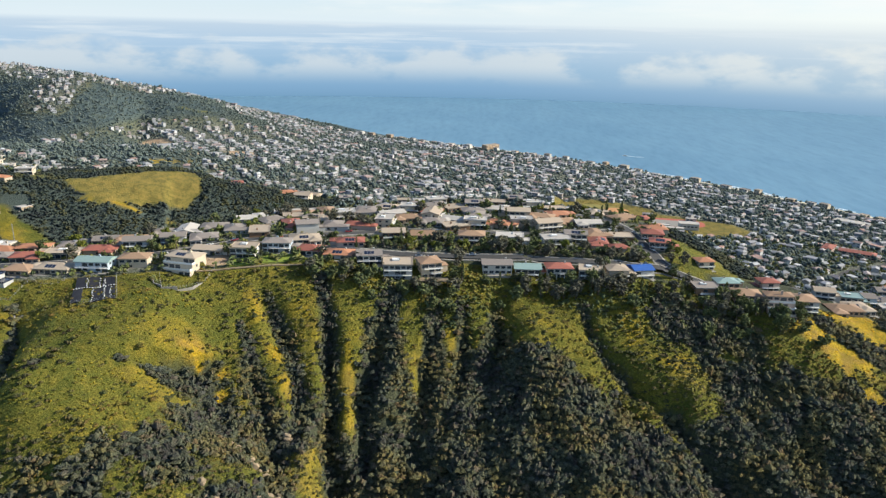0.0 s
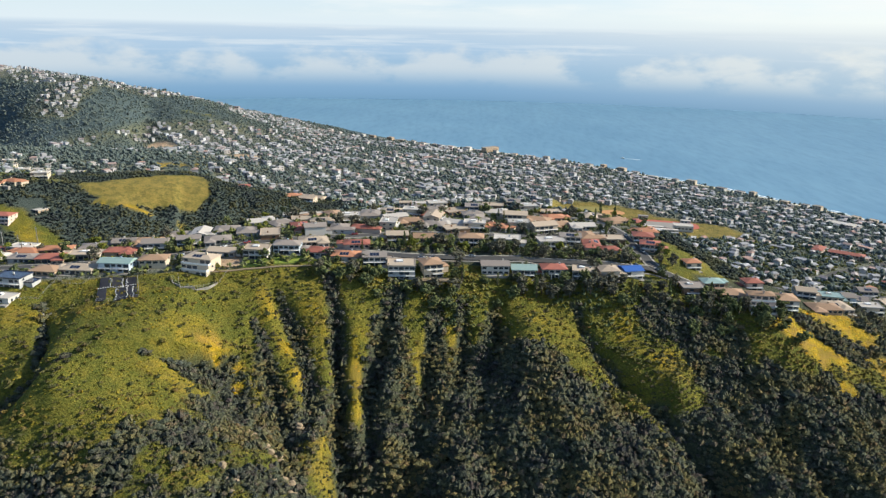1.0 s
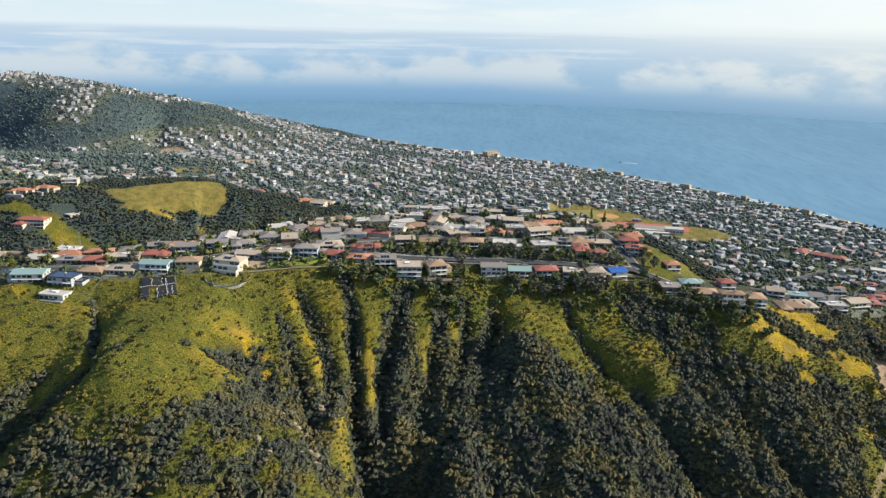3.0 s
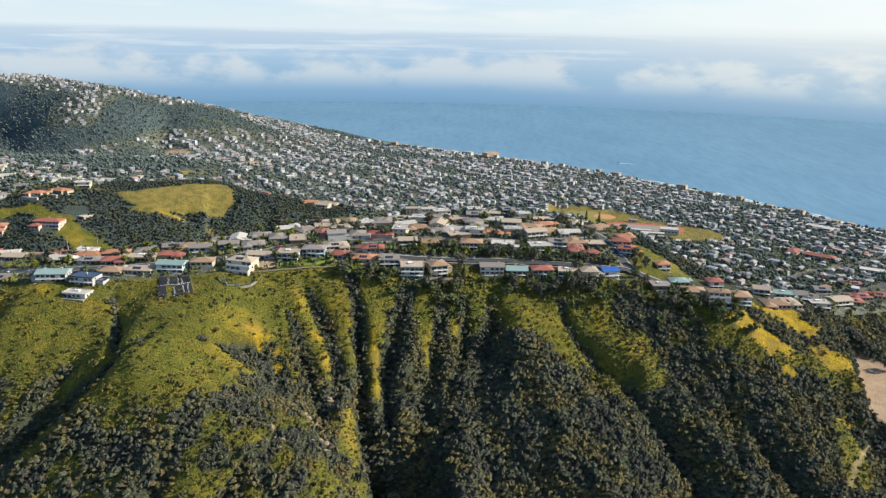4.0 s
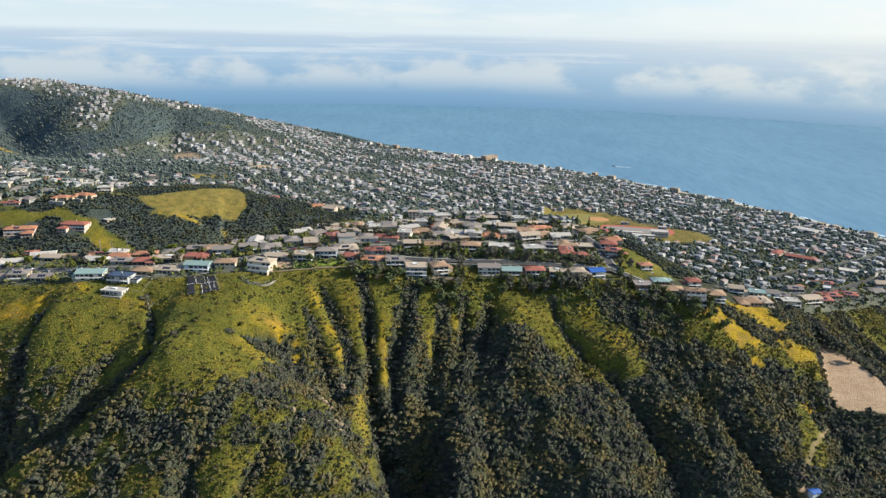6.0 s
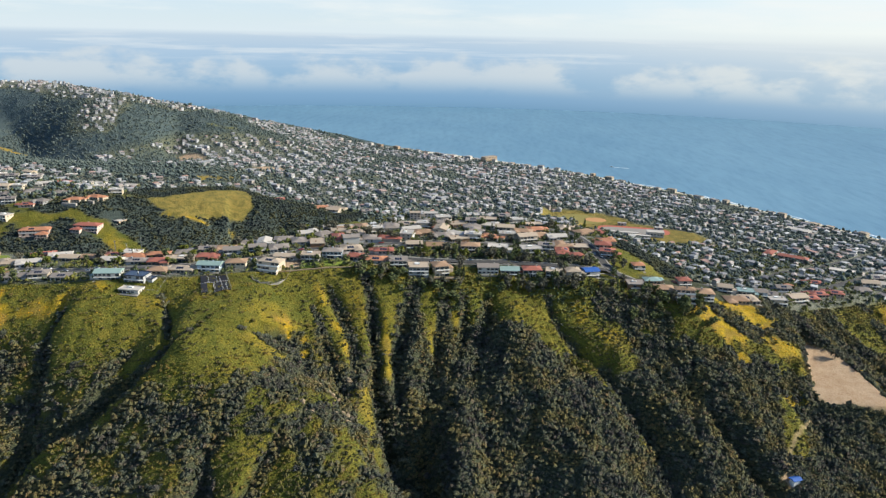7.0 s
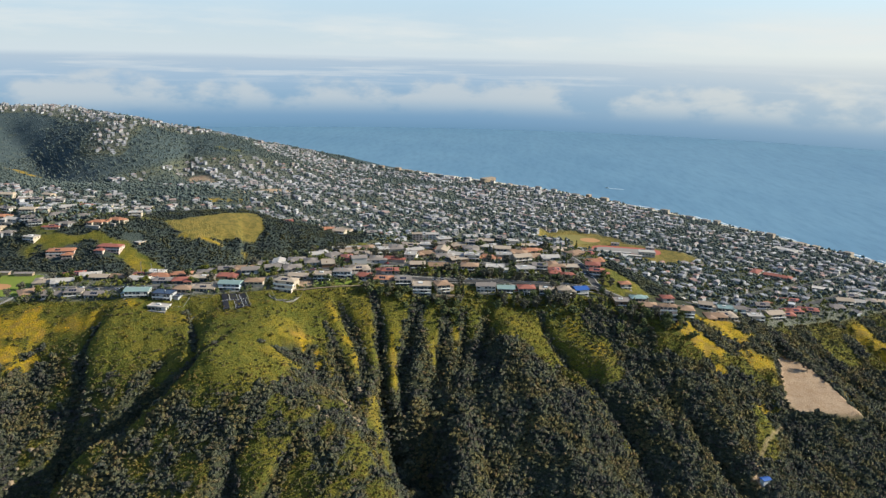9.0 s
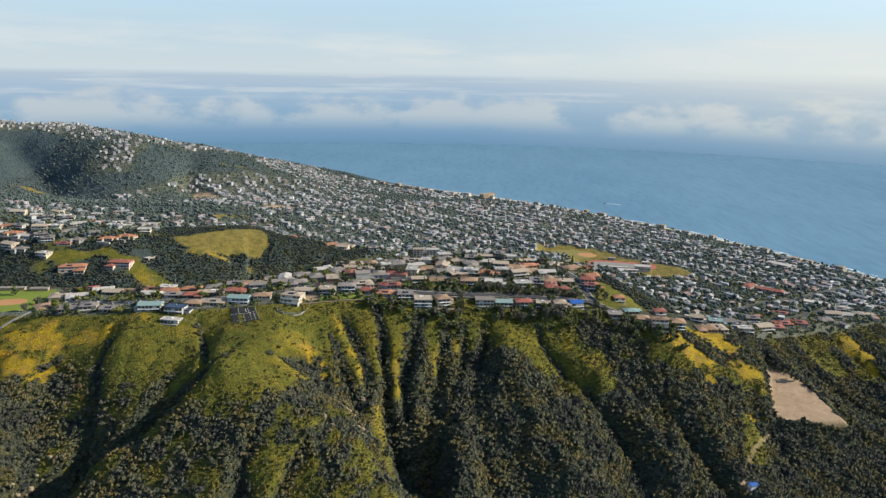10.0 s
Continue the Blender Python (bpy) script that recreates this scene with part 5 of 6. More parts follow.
for i in near_homes:
    (wname, wall), (rname, roof) = random.choice(TOWN_WALLS), random.choice(TOWN_ROOFS[style[i]])
    top = tagged(new("house"), "small %s town house with a %s %s roof" % (SAY[wname], SAY[rname], ("hip", "gable", "flat")[style[i]]), "house", "houses of the near town")
    top.matrix_world = pose(TX[i], TY[i], tz[i] + 0.3, 0, 0, math.degrees(turn[i]))
    high = 0.35 if style[i] == 2 else 0.2 * D[i]
    rows = [("wall", wall, (0, 0, 0), (W[i], D[i], FL[i])), ("roof", roof, (0, 0, FL[i] + (0 if style[i] == 2 else 0.12 * high)), (W[i], D[i], high))]
    for side in (-1, 1):
        for gap in (-0.26, 0.26):
            for lvl in (1.6, 4.7):
                if FL[i] > lvl + 1 and random.random() < 0.8:
                    rows.append(("window", TOWN_PANE, (gap * W[i], side * (0.5 * D[i] + 0.02), lvl), (0.3 * W[i], 0.12, 1.4)))
    for name, me, at, size in rows:
        ob = new(name, me)
        ob.parent = top
        ob.matrix_local = Matrix.Translation(at) @ Matrix.Diagonal((*size, 1))
print("town", TX.size)

# ---- shrubs on the slopes ----
SHRUB = [clump(s, 4, 0.62, 0) for s in range(12)]
FAR_SHRUB = [clump(s + 200, 2, 0.42, 0) for s in range(6)]
TUFT = [clump(s + 20, 1, 0.4, 0) for s in range(8)]
X, Y = jittered(-470, 620, 176, 560, 2.0)
keep = (Y < 400) | ((X > 270) & (Y < 400 + 0.9 * (X - 250)))
X, Y = X[keep], Y[keep]
b_, e_, s_, m_, q_, w_ = cover(X, Y)
r = rng.random(X.size)
bare = (e_ < 0.3) & (m_ < 0.5) & ~taken(X, Y, 0.9)
lower = step(150, 124, surface(X, Y)) * step(0.28, 0.48, fbm(X, Y, 40, 171, 3) + 0.3 * step(290, 230, Y))
dark = (s_ > 0.4) & bare & (b_ < 0.75) & (r < 0.3 + 0.6 * s_)
scattered("shrubs", SHRUB, X[dark], Y[dark], 1.7 + 2.3 * rng.random(dark.sum()) ** 2.0, 0.8, MAT["scrub"], 0.25, "dense dark green chaparral shrubs on the slopes", "shrubs")
olive = ~dark & bare & (b_ < 0.6) & (rng.random(X.size) < 0.16 + 0.75 * lower + 0.16 * step(-120, -90, X)) & ((X < -30) | (s_ < 0.25))
scattered("brush", SHRUB, X[olive], Y[olive], 0.8 + 1.7 * rng.random(olive.sum()) ** 1.6, 0.65, MAT["brush"], 0.25, "olive and brown low brush on the slopes", "shrubs")
on = ~dark & ~olive & bare & (b_ < 0.5) & (r < 0.7)
scattered("grass_tufts", TUFT, X[on], Y[on], rng.uniform(0.8, 2.2, on.sum()), 0.42, MAT["grassy"], 0.3, "yellow-green grass and mustard tufts on the slopes", "grass", True)
on = (b_ >= 0.5) & (e_ < 0.3) & (r < 0.5) & ~dark & ~taken(X, Y, 0.9)
scattered("blossom", TUFT, X[on], Y[on], rng.uniform(0.7, 1.8, on.sum()), 0.42, MAT["bloom"], 0.3, "patches of bright yellow mustard blossom", "flowers", True)

# canyon behind the ridge and the meadow hill
X, Y = jittered(-640, 320, 440, 800, 2.9)
b_, e_, s_, m_, q_, w_ = cover(X, Y)
on = (s_ > 0.45) & (m_ < 0.35) & (w_ < 0.3) & ~taken(X, Y, 1.0)
scattered("canyon_shrubs", FAR_SHRUB, X[on], Y[on], rng.uniform(1.5, 3.6, on.sum()), 0.8, MAT["sage"], 0.25, "canyon scrub behind the ridge, blue shade and haze coloured in", "shrubs", True)
X, Y = jittered(-1700, -300, 820, 1900, 8.5)
b_, e_, s_, m_, q_, w_ = cover(X, Y)
on = (s_ > 0.4) & (m_ < 0.4) & (e_ < 0.3)
scattered("hill_shrubs", FAR_SHRUB, X[on], Y[on], rng.uniform(2.2, 4.6, on.sum()), 0.55, MAT["leaf_far"], 0.3, "far hill scrub with distance haze coloured in", "shrubs", True)

# ---- trees in the town ----
CROWN = [clump(s + 50, 3, 0.5, 0) for s in range(8)]
grid = set()
for x, y in zip(TX, TY):
    for i in (-1, 0, 1):
        for j in (-1, 0, 1):
            grid.add((int(x // 4) + i, int(y // 4) + j))
X, Y = jittered(-1000, 1000, 540, 2300, 7.0)
b_, e_, s_, m_, q_, w_ = cover(X, Y)
free = np.array([(int(x // 4), int(y // 4)) not in grid for x, y in zip(X, Y)])
thick = fbm(X, Y, 130, 91, 3)
on = ((m_ > 0.3) | ((s_ > 0.6) & (Y > 790))) & (q_ < 0.1) & (e_ < 0.2) & (b_ < 0.3) & free & (rng.random(X.size) < 0.8 + 1.3 * (thick - 0.4)) & (surface(X, Y) > 3) & ~taken(X, Y, 1.0)
for x, y, h, a, b, turn_ in PADS:
    on &= within(X, Y, x, y, a, b, turn_) > 1.3
size = 1.8 + 3.4 * rng.random(on.sum()) ** 1.5
near_by = Y[on] < 1250
scattered("town_trees", CROWN, X[on][near_by], Y[on][near_by], size[near_by], 1.05, MAT["leaf_town"], -0.15, "garden trees among the houses of the town, haze coloured in", "trees", True)
scattered("shore_trees", [clump(s + 70, 2, 0.42, 0) for s in range(8)], X[on][~near_by], Y[on][~near_by], size[~near_by], 1.05, MAT["leaf_town"], -0.15, "trees among the houses near the shore, haze coloured in", "trees", True)


# ---- single trees on the ridge ----
def tree(x, y, high, wide, leaf, label, seed, kind="round"):
    z = ground_at(x, y)
    top = tagged(new("tree"), label, "tree", "trees on the ridge")
    top.matrix_world = pose(x, y, z - 0.3)
    rnd = random.Random(seed)
    bm = bmesh.new()
    bmesh.ops.create_cone(bm, segments=7, radius1=0.045 * high, radius2=0.018 * high, depth=high * 0.62, matrix=Matrix.Translation((0, 0, high * 0.31)))
    if kind != "cypress":
        for i in range(4):
            a = i * 1.6 + rnd.random()
            m = Matrix.Translation((0, 0, high * (0.32 + 0.06 * i))) @ Matrix.Rotation(a, 4, "Z") @ Matrix.Rotation(radians(42), 4, "Y") @ Matrix.Translation((0, 0, high * 0.16))
            bmesh.ops.create_cone(bm, segments=5, radius1=0.02 * high, radius2=0.008 * high, depth=high * 0.34, matrix=m)
    part("trunk", bm, MAT["trunk"], top)
    pieces = []
    knots = []
    for i in range(11 if kind == "round" else 16):
        a, u = rnd.uniform(0, 6.28), rnd.random()
        if kind == "cypress":
            h = 0.06 + 0.88 * i / 15
            rr = wide * 0.22 * (1 - h) ** 0.6
            knots.append((rr * math.cos(a), rr * math.sin(a), high * h, wide * 0.30 * (1.12 - h) ** 0.7, 1.8))
        else:
            h = rnd.uniform(0.30, 0.86)
            rr = wide * 0.36 * math.sqrt(u) * math.sin(math.pi * min(1, (h - 0.15) / 0.9)) ** 0.5
            knots.append((rr * math.cos(a), rr * math.sin(a), high * h, wide * rnd.uniform(0.15, 0.24), 0.75))
    for n_, (kx, ky, kz, kr, tall) in enumerate(knots):
        for i in range(6):
            d = Vector((rnd.gauss(0, 1), rnd.gauss(0, 1), rnd.gauss(0, 1))).normalized() * kr * rnd.uniform(0.4, 0.95)
            s = kr * rnd.uniform(0.32, 0.58)
            pieces.append(moved(lump(seed * 1000 + n_ * 20 + i, 1, 0.45), kx + d.x, ky + d.y, kz + d.z * tall, s, s * rnd.uniform(.7, 1.2), s * rnd.uniform(.6, 1.0)))
        leaves_v, leaves_f = [], []
        for i in range(40):
            d = Vector((rnd.gauss(0, 1), rnd.gauss(0, 1), rnd.gauss(0, 1))).normalized() * kr * rnd.uniform(0.95, 1.3)
            c = Vector((kx + d.x, ky + d.y, kz + d.z * tall))
            k_ = len(leaves_v)
            for _ in range(3):
                leaves_v.append(tuple(c + Vector((rnd.uniform(-1, 1), rnd.uniform(-1, 1), rnd.uniform(-1, 1))) * 0.34))
            leaves_f.append((k_, k_ + 1, k_ + 2))
        pieces.append((np.array(leaves_v), np.array(leaves_f)))
    v, f = merge(pieces)
    mesh_object("crown", v, f, MAT[leaf], top)
    return top


TREES = [
    tree(-118, 392, 8, 7, "leaf", "dark green garden tree on the ridge", 1),
    tree(62, 386, 11, 3.2, "leaf", "tall dark cypress below the white houses", 2, "cypress"),
    tree(84, 384, 9, 8, "leaf_grey", "grey-green eucalyptus beside the houses", 3),
    tree(140, 392, 7, 6, "leaf_light", "light green young tree in a garden", 4),
    tree(-55, 372, 7, 9, "leaf", "broad dark oak at the head of a ravine", 5),
]
tree(330, 383, 9, 10, "leaf_grey", "lone brownish tree at the edge of the graded bench", 6)
random.seed(23)


def more_trees(kinds, x0, x1, y0, y1, n):
    for _ in range(n):
        for _try in range(12):
            x, y = random.uniform(x0, x1), random.uniform(y0, y1)
            if not near_road(x, y, 5)[0] and not any(math.hypot(x - a, y - b) < r * 0.85 for a, b, r in HOMES):
                break
        else:
            continue
        z = ground_at(x, y) - 0.3
        s = random.uniform(0.6, 1.25)
        t = TREES[random.choice(kinds)]
        c = copy_thing(t, pose(x, y, z, 0, 0, random.uniform(0, 360)))
        c.scale = (s, s, s * random.uniform(0.85, 1.15))


more_trees((0, 2, 4, 4), -74, 20, 362, 386, 24)
more_trees((0, 1, 1, 2, 2, 4), 28, 200, 372, 393, 50)
more_trees((0, 2, 4), 140, 215, 352, 392, 30)
more_trees((0, 2, 3, 4), -40, 150, 404, 432, 40)
more_trees((0, 1, 2, 2, 3, 4), -300, 160, 380, 560, 210)
more_trees((0, 2, 3), -460, -230, 345, 420, 24)

# thickets below the houses and on the bank above the road
X, Y = jittered(-76, 225, 340, 394, 3.1)
n_ = fbm(X, Y, 26, 191, 3)
on = (n_ > 0.60 - 0.02 * step(20, 120, X) - 0.14 * step(366, 380, Y)) & ~taken(X, Y, 1.0) & (rng.random(X.size) < 0.8) & (Y > 352 - 0.05 * X)
scattered("thicket", [clump(s + 300, 3, 0.55, 1, True) for s in range(6)], X[on], Y[on], rng.uniform(1.0, 2.5, on.sum()), 0.8, MAT["leaf"], 0.2, "dark thicket of bushes below the houses", "bushes", True)
X, Y = jittered(-48, 150, 417, 436, 2.6)
on = ~taken(X, Y, 0.95) & (rng.random(X.size) < 0.7)
scattered("bank_shrubs", SHRUB, X[on], Y[on], rng.uniform(0.9, 2.2, on.sum()), 0.9, MAT["leaf_grey"], 0.15, "grey-green shrubs on the bank above the road", "shrubs", True)

# garden trees further off
X, Y = jittered(-800, 560, 350, 900, 6.2)
b_, e_, s_, m_, q_, w_ = cover(X, Y)
on = (m_ > 0.3) & (rng.random(X.size) < 0.8) & ~taken(X, Y, 0.9) & (w_ < 0.3) & ~((np.abs(X + 420) < 60) & (np.abs(Y - 400) < 52)) & (e_ < 0.2)
scattered("garden_trees", [clump(s + 90, 5, 0.6, 0) for s in range(8)], X[on], Y[on], rng.uniform(1.2, 3.2, on.sum()), 1.05, MAT["leaf"], -0.1, "rounded dark green trees between the ridge houses", "trees")

# low planting in the yards of the ridge
X, Y = jittered(-460, 230, 340, 560, 3.9)
b_, e_, s_, m_, q_, w_ = cover(X, Y)
on = (m_ > 0.5) & (e_ < 0.2) & ~taken(X, Y, 0.78) & ~((np.abs(X + 420) < 60) & (np.abs(Y - 400) < 52)) & (fbm(X, Y, 20, 211, 2) > 0.40)
scattered("yard_planting", [clump(s + 400, 3, 0.6, 0) for s in range(8)], X[on], Y[on], rng.uniform(0.8, 2.0, on.sum()), 0.9, MAT["leaf"], 0.1, "dark hedges and bushes in the yards between houses", "shrubs")

# ---- smaller things ----
def draped(name, corners, mat, lift, parent=None, label="", cells=10):
    """A sheet over the ground between four corners in plan, with a turned-down rim."""
    a, b, c, d = (np.array(p, float) for p in corners)
    u = np.linspace(0, 1, cells)
    U_, V_ = np.meshgrid(u, u)
    P = (a[None, None] * (1 - U_)[..., None] + b * U_[..., None]) * (1 - V_)[..., None] + (d * (1 - U_)[..., None] + c * U_[..., None]) * V_[..., None]
    z = surface(P[..., 0], P[..., 1]) + lift
    idx_ = np.arange(cells * cells).reshape(cells, cells)
    q = np.stack([idx_[:-1, :-1], idx_[:-1, 1:], idx_[1:, 1:], idx_[1:, :-1]], -1).reshape(-1, 4)
    ring_ = np.concatenate([idx_[0, :], idx_[1:, -1], idx_[-1, -2::-1], idx_[-2:0:-1, 0]])
    top_v = np.concatenate([P.reshape(-1, 2), z.reshape(-1, 1)], 1)
    low_v = top_v[ring_] - np.array([0, 0, 0.5])
    k = cells * cells
    n_ = len(ring_)
    skirt = np.array([(ring_[(i + 1) % n_], ring_[i], k + i, k + (i + 1) % n_) for i in range(n_)])
    ob = mesh_object(name, np.concatenate([top_v, low_v]), np.concatenate([q, skirt]), mat, parent)
    return tagged(ob, label) if label else ob


def bar(bm, a, b, r):
    """A straight square bar between two places."""
    a, b = Vector(a), Vector(b)
    m = Matrix.Translation((a + b) / 2) @ (b - a).to_track_quat("Z", "Y").to_matrix().to_4x4() @ Matrix.Diagonal((r, r, (b - a).length, 1))
    bmesh.ops.create_cube(bm, size=1.0, matrix=m)


def inside(corners, u, v):
    a, b, c, d = (np.array(p, float) for p in corners)
    return (a * (1 - u) + b * u) * (1 - v) + (d * (1 - u) + c * u) * v


# the plot of black ground cloth
PLOT = [(-177, 327), (-156, 332), (-168, 359), (-188, 356)]
plot = tagged(new("nursery_plot"), "fenced plot of black ground cloth with white sandbags", "garden plot")
for u0, u1, v0, v1 in ((0.0, 0.22, 0.0, 0.52), (0.44, 0.97, 0.0, 0.50), (0.02, 0.30, 0.56, 0.98), (0.34, 0.62, 0.56, 0.98), (0.66, 0.97, 0.54, 0.98)):
    draped("ground_cloth", [tuple(inside(PLOT, *q)) for q in ((u0, v0), (u1, v0), (u1, v1), (u0, v1))], MAT["blacknet"], 0.7, plot)
bm = bmesh.new()
bmesh.ops.create_icosphere(bm, subdivisions=1, radius=0.42)
for v in bm.verts:
    v.co.z *= 0.5
bag_mesh = bpy.data.meshes.new("sandbag")
bm.to_mesh(bag_mesh)
bm.free()
bag_mesh.materials.append(MAT["paint"])
random.seed(31)
for u, v0, v1, k in ((0.46, 0.0, 0.5, 8), (0.72, 0.02, 0.95, 14), (0.86, 0.05, 0.5, 7), (0.3, 0.55, 0.98, 6), (0.6, 0.5, 0.98, 6)):
    for i in range(k):
        p = inside(PLOT, u + random.uniform(-.02, .02), v0 + (v1 - v0) * i / k)
        ob = new("sandbag", bag_mesh)
        ob.parent = plot
        ob.location = (p[0], p[1], ground_at(*p) + 0.85)
for k in range(16):
    p = inside(PLOT, k / 16, 0.53)
    ob = new("sandbag", bag_mesh)
    ob.parent = plot
    ob.location = (p[0], p[1], ground_at(*p) + 0.85)


def fence(pts, high, label, mat="post", gap=3.0, wire=True):
    top = tagged(new("fence"), label, "fence")
    for a, b in zip(pts[:-1], pts[1:]):
        k = max(1, int(math.dist(a, b) / gap))
        prev = None
        for i in range(k + 1):
            x, y = a[0] + (b[0] - a[0]) * i / k, a[1] + (b[1] - a[1]) * i / k
            z = ground_at(x, y)
            bm = bmesh.new()
            bar(bm, (x, y, z - 0.4), (x, y, z + high), 0.12)
            part("post", bm, MAT[mat], top)
            if prev and wire:
                for h in (0.5, 1.0):
                    bm = bmesh.new()
                    bar(bm, (prev[0], prev[1], prev[2] + high * h - 0.06), (x, y, z + high * h - 0.06), 0.06)
                    part("rail", bm, MAT[mat], top)
            prev = (x, y, z)


fence([PLOT[0], PLOT[1], PLOT[2]], 1.9, "grey post fence round the black plot")
fence([(-214, 358), (-206, 350), (-195, 350), (-192, 358)], 1.6, "dark garden fence on the slope below the bungalow")
fence([(-146, 362), (-139, 345), (-122, 361), (-119, 384), (-96, 378)], 1.5, "thin fence round the terrace and bare bank")
fence([(-233, 330), (-214, 338), (-212, 352)], 1.3, "thin grey fence beside the pavilion", gap=4)

# terrace below the large cream house
bm = bmesh.new()
arc = [(-148, 357), (-145, 351), (-139.5, 347.5), (-132, 349), (-126, 354), (-123, 361)]
for a, b in zip(arc[:-1], arc[1:]):
    z0 = min(ground_at(*a), ground_at(*b))
    t = Vector((b[0] - a[0], b[1] - a[1], 0)).normalized()
    n = Vector((-t.y, t.x, 0)) * 0.25
    q = [Vector((*a, 0)) - n, Vector((*b, 0)) - n, Vector((*b, 0)) + n, Vector((*a, 0)) + n]
    low = [bm.verts.new((p.x, p.y, z0 - 2)) for p in q]
    hi = [bm.verts.new((p.x, p.y, max(ground_at(*a), ground_at(*b)) + 0.35)) for p in q]
    bm.faces.new(hi)
    for i in range(4):
        bm.faces.new((low[i], low[(i + 1) % 4], hi[(i + 1) % 4], hi[i]))
tagged(part("retaining_wall", bm, MAT["concrete"]), "curved pale retaining wall below the cream house", "wall")
hedge = [(x + random.uniform(-.5, .5), y + 1.6 + random.uniform(-.5, .5)) for x, y in [((1 - u) * a[0] + u * b[0], (1 - u) * a[1] + u * b[1]) for a, b in zip(arc[:-1], arc[1:]) for u in (0, .2, .4, .6, .8)]]
HX, HY = np.array([p[0] for p in hedge]), np.array([p[1] for p in hedge])
scattered("hedge", SHRUB, HX, HY, np.full(len(HX), 1.2), 0.9, MAT["leaf"], 0.1, "dark clipped hedge along the terrace wall", "hedge")

# lawns and a garden path
for c, lab in (([(-113, 377), (-98, 381), (-101, 390), (-114, 387)], "mown green lawn below the white house"), ([(-96, 382), (-76, 387), (-80, 397), (-99, 393)], "sloping green lawn below the blue house")):
    tagged(draped("lawn", c, MAT["turf"], 0.5), lab, "lawn", kind="structure")
bm = bmesh.new()
ribbon(bm, [(-131, 369), (-112, 375), (-94, 379), (-73, 384), (-62, 386)], 0.8, 0.4)
tagged(part("path", bm, MAT["rock"]), "narrow bare earth path along the slope", "path", kind="structure")
bm = bmesh.new()
ribbon(bm, [(-384, 336), (-372, 352), (-362, 370), (-352, 376)], 1.6, 0.14)
tagged(part("path", bm, MAT["concrete"]), "pale path beside the ball field", "path", kind="structure")
bm = bmesh.new()
ribbon(bm, [(-212, 338), (-204, 324), (-197, 310), (-194, 300)], 0.32, 0.35)
tagged(part("drain", bm, MAT["concrete"]), "narrow concrete drain down the slope", "drain", kind="structure")

# deck of poles below the tall cream house
deck = tagged(new("deck"), "weathered timber deck on thin posts below the house", "deck")
dz = ground_at(2, 381) + 1.5
bm = bmesh.new()
box(bm, -7, 9.5, 376.5, 383, dz, dz + 0.3)
part("platform", bm, MAT["rock"], deck)
for i in range(6):
    bm = bmesh.new()
    x = -6.5 + i * 3.1
    bar(bm, (x, 377, dz - 9), (x, 377, dz + 1.1), 0.28)
    part("post", bm, MAT["rock"], deck)
for h in (0.65, 1.1):
    bm = bmesh.new()
    bar(bm, (-7, 376.9, dz + h), (9.5, 376.9, dz + h), 0.12)
    part("rail", bm, MAT["rock"], deck)

# shed with a blue cover on the trail
shed = tagged(new("shed"), "small shed with a bright blue cover on bare ground", "shed")
shed.matrix_world = pose(236, 242, ground_at(236, 242) + 0.2, 0, 0, 20)
bm = bmesh.new()
box(bm, -3, 3, -2, 2, -2, 2.4)
part("wall", bm, MAT["paint"], shed)
bm = bmesh.new()
roof_mesh(bm, -3, 3, -2, 2, 2.4, "gable")
part("roof", bm, MAT["blueroof"], shed)
bm = bmesh.new()
box(bm, 3.6, 6.4, -1.6, 1.2, -2, 1.2)
part("crate", bm, MAT["blueroof"], shed)

# rocks that crop out of the slope: x, y, how many, spread
ROCKY = ((-70, 262, 9, 5), (-62, 248, 9, 5), (-64, 286, 7, 4), (-78, 268, 5, 6), (-84, 236, 6, 6), (-298, 206, 8, 8), (-290, 222, 5, 6))
random.seed(41)
for cx, cy, n, spread in ROCKY:
    for _ in range(n):
        x, y = cx + random.uniform(-spread, spread), cy + random.uniform(-spread, spread)
        v, f = lump(random.randrange(9999), 2, 0.18)
        s = random.uniform(0.9, 2.3)
        v = v * np.array([s, s * random.uniform(.6, 1.1), s * random.uniform(.5, .9)])
        ob = mesh_object("rock", v, f, MAT["rock"])
        ob.location = (x, y, ground_at(x, y) + 0.25 * s)
        tagged(ob, "pale weathered rock cropping out of the slope", "rock", "rocks on the slope")

# ball field at the end of the ridge
def level_patch(name, x, y, a, b, z, mat, parent, k=36, square=2.0, turn=0.0):
    bm = bmesh.new()
    rings_ = []
    for h in (z - 0.6, z):
        r_ = []
        for i in range(k):
            t = 2 * math.pi * i / k
            c, s = math.cos(t), math.sin(t)
            px_, py_ = a * math.copysign(abs(c) ** (2 / square), c), b * math.copysign(abs(s) ** (2 / square), s)
            ct, st = math.cos(radians(turn)), math.sin(radians(turn))
            r_.append(bm.verts.new((x + px_ * ct - py_ * st, y + px_ * st + py_ * ct, h)))
        rings_.append(r_)
    bm.faces.new(rings_[1])
    for i in range(k):
        bm.faces.new((rings_[0][i], rings_[0][(i + 1) % k], rings_[1][(i + 1) % k], rings_[1][i]))
    return part(name, bm, mat, parent)


field = tagged(new("ball_field"), "ball field with green turf and orange clay infield", "sports field")
level_patch("turf", -414, 392, 46, 34, 155.62, MAT["turf"], field, square=5, turn=10)
level_patch("infield", -404, 390, 15, 10, 155.68, MAT["clay"], field, turn=10)
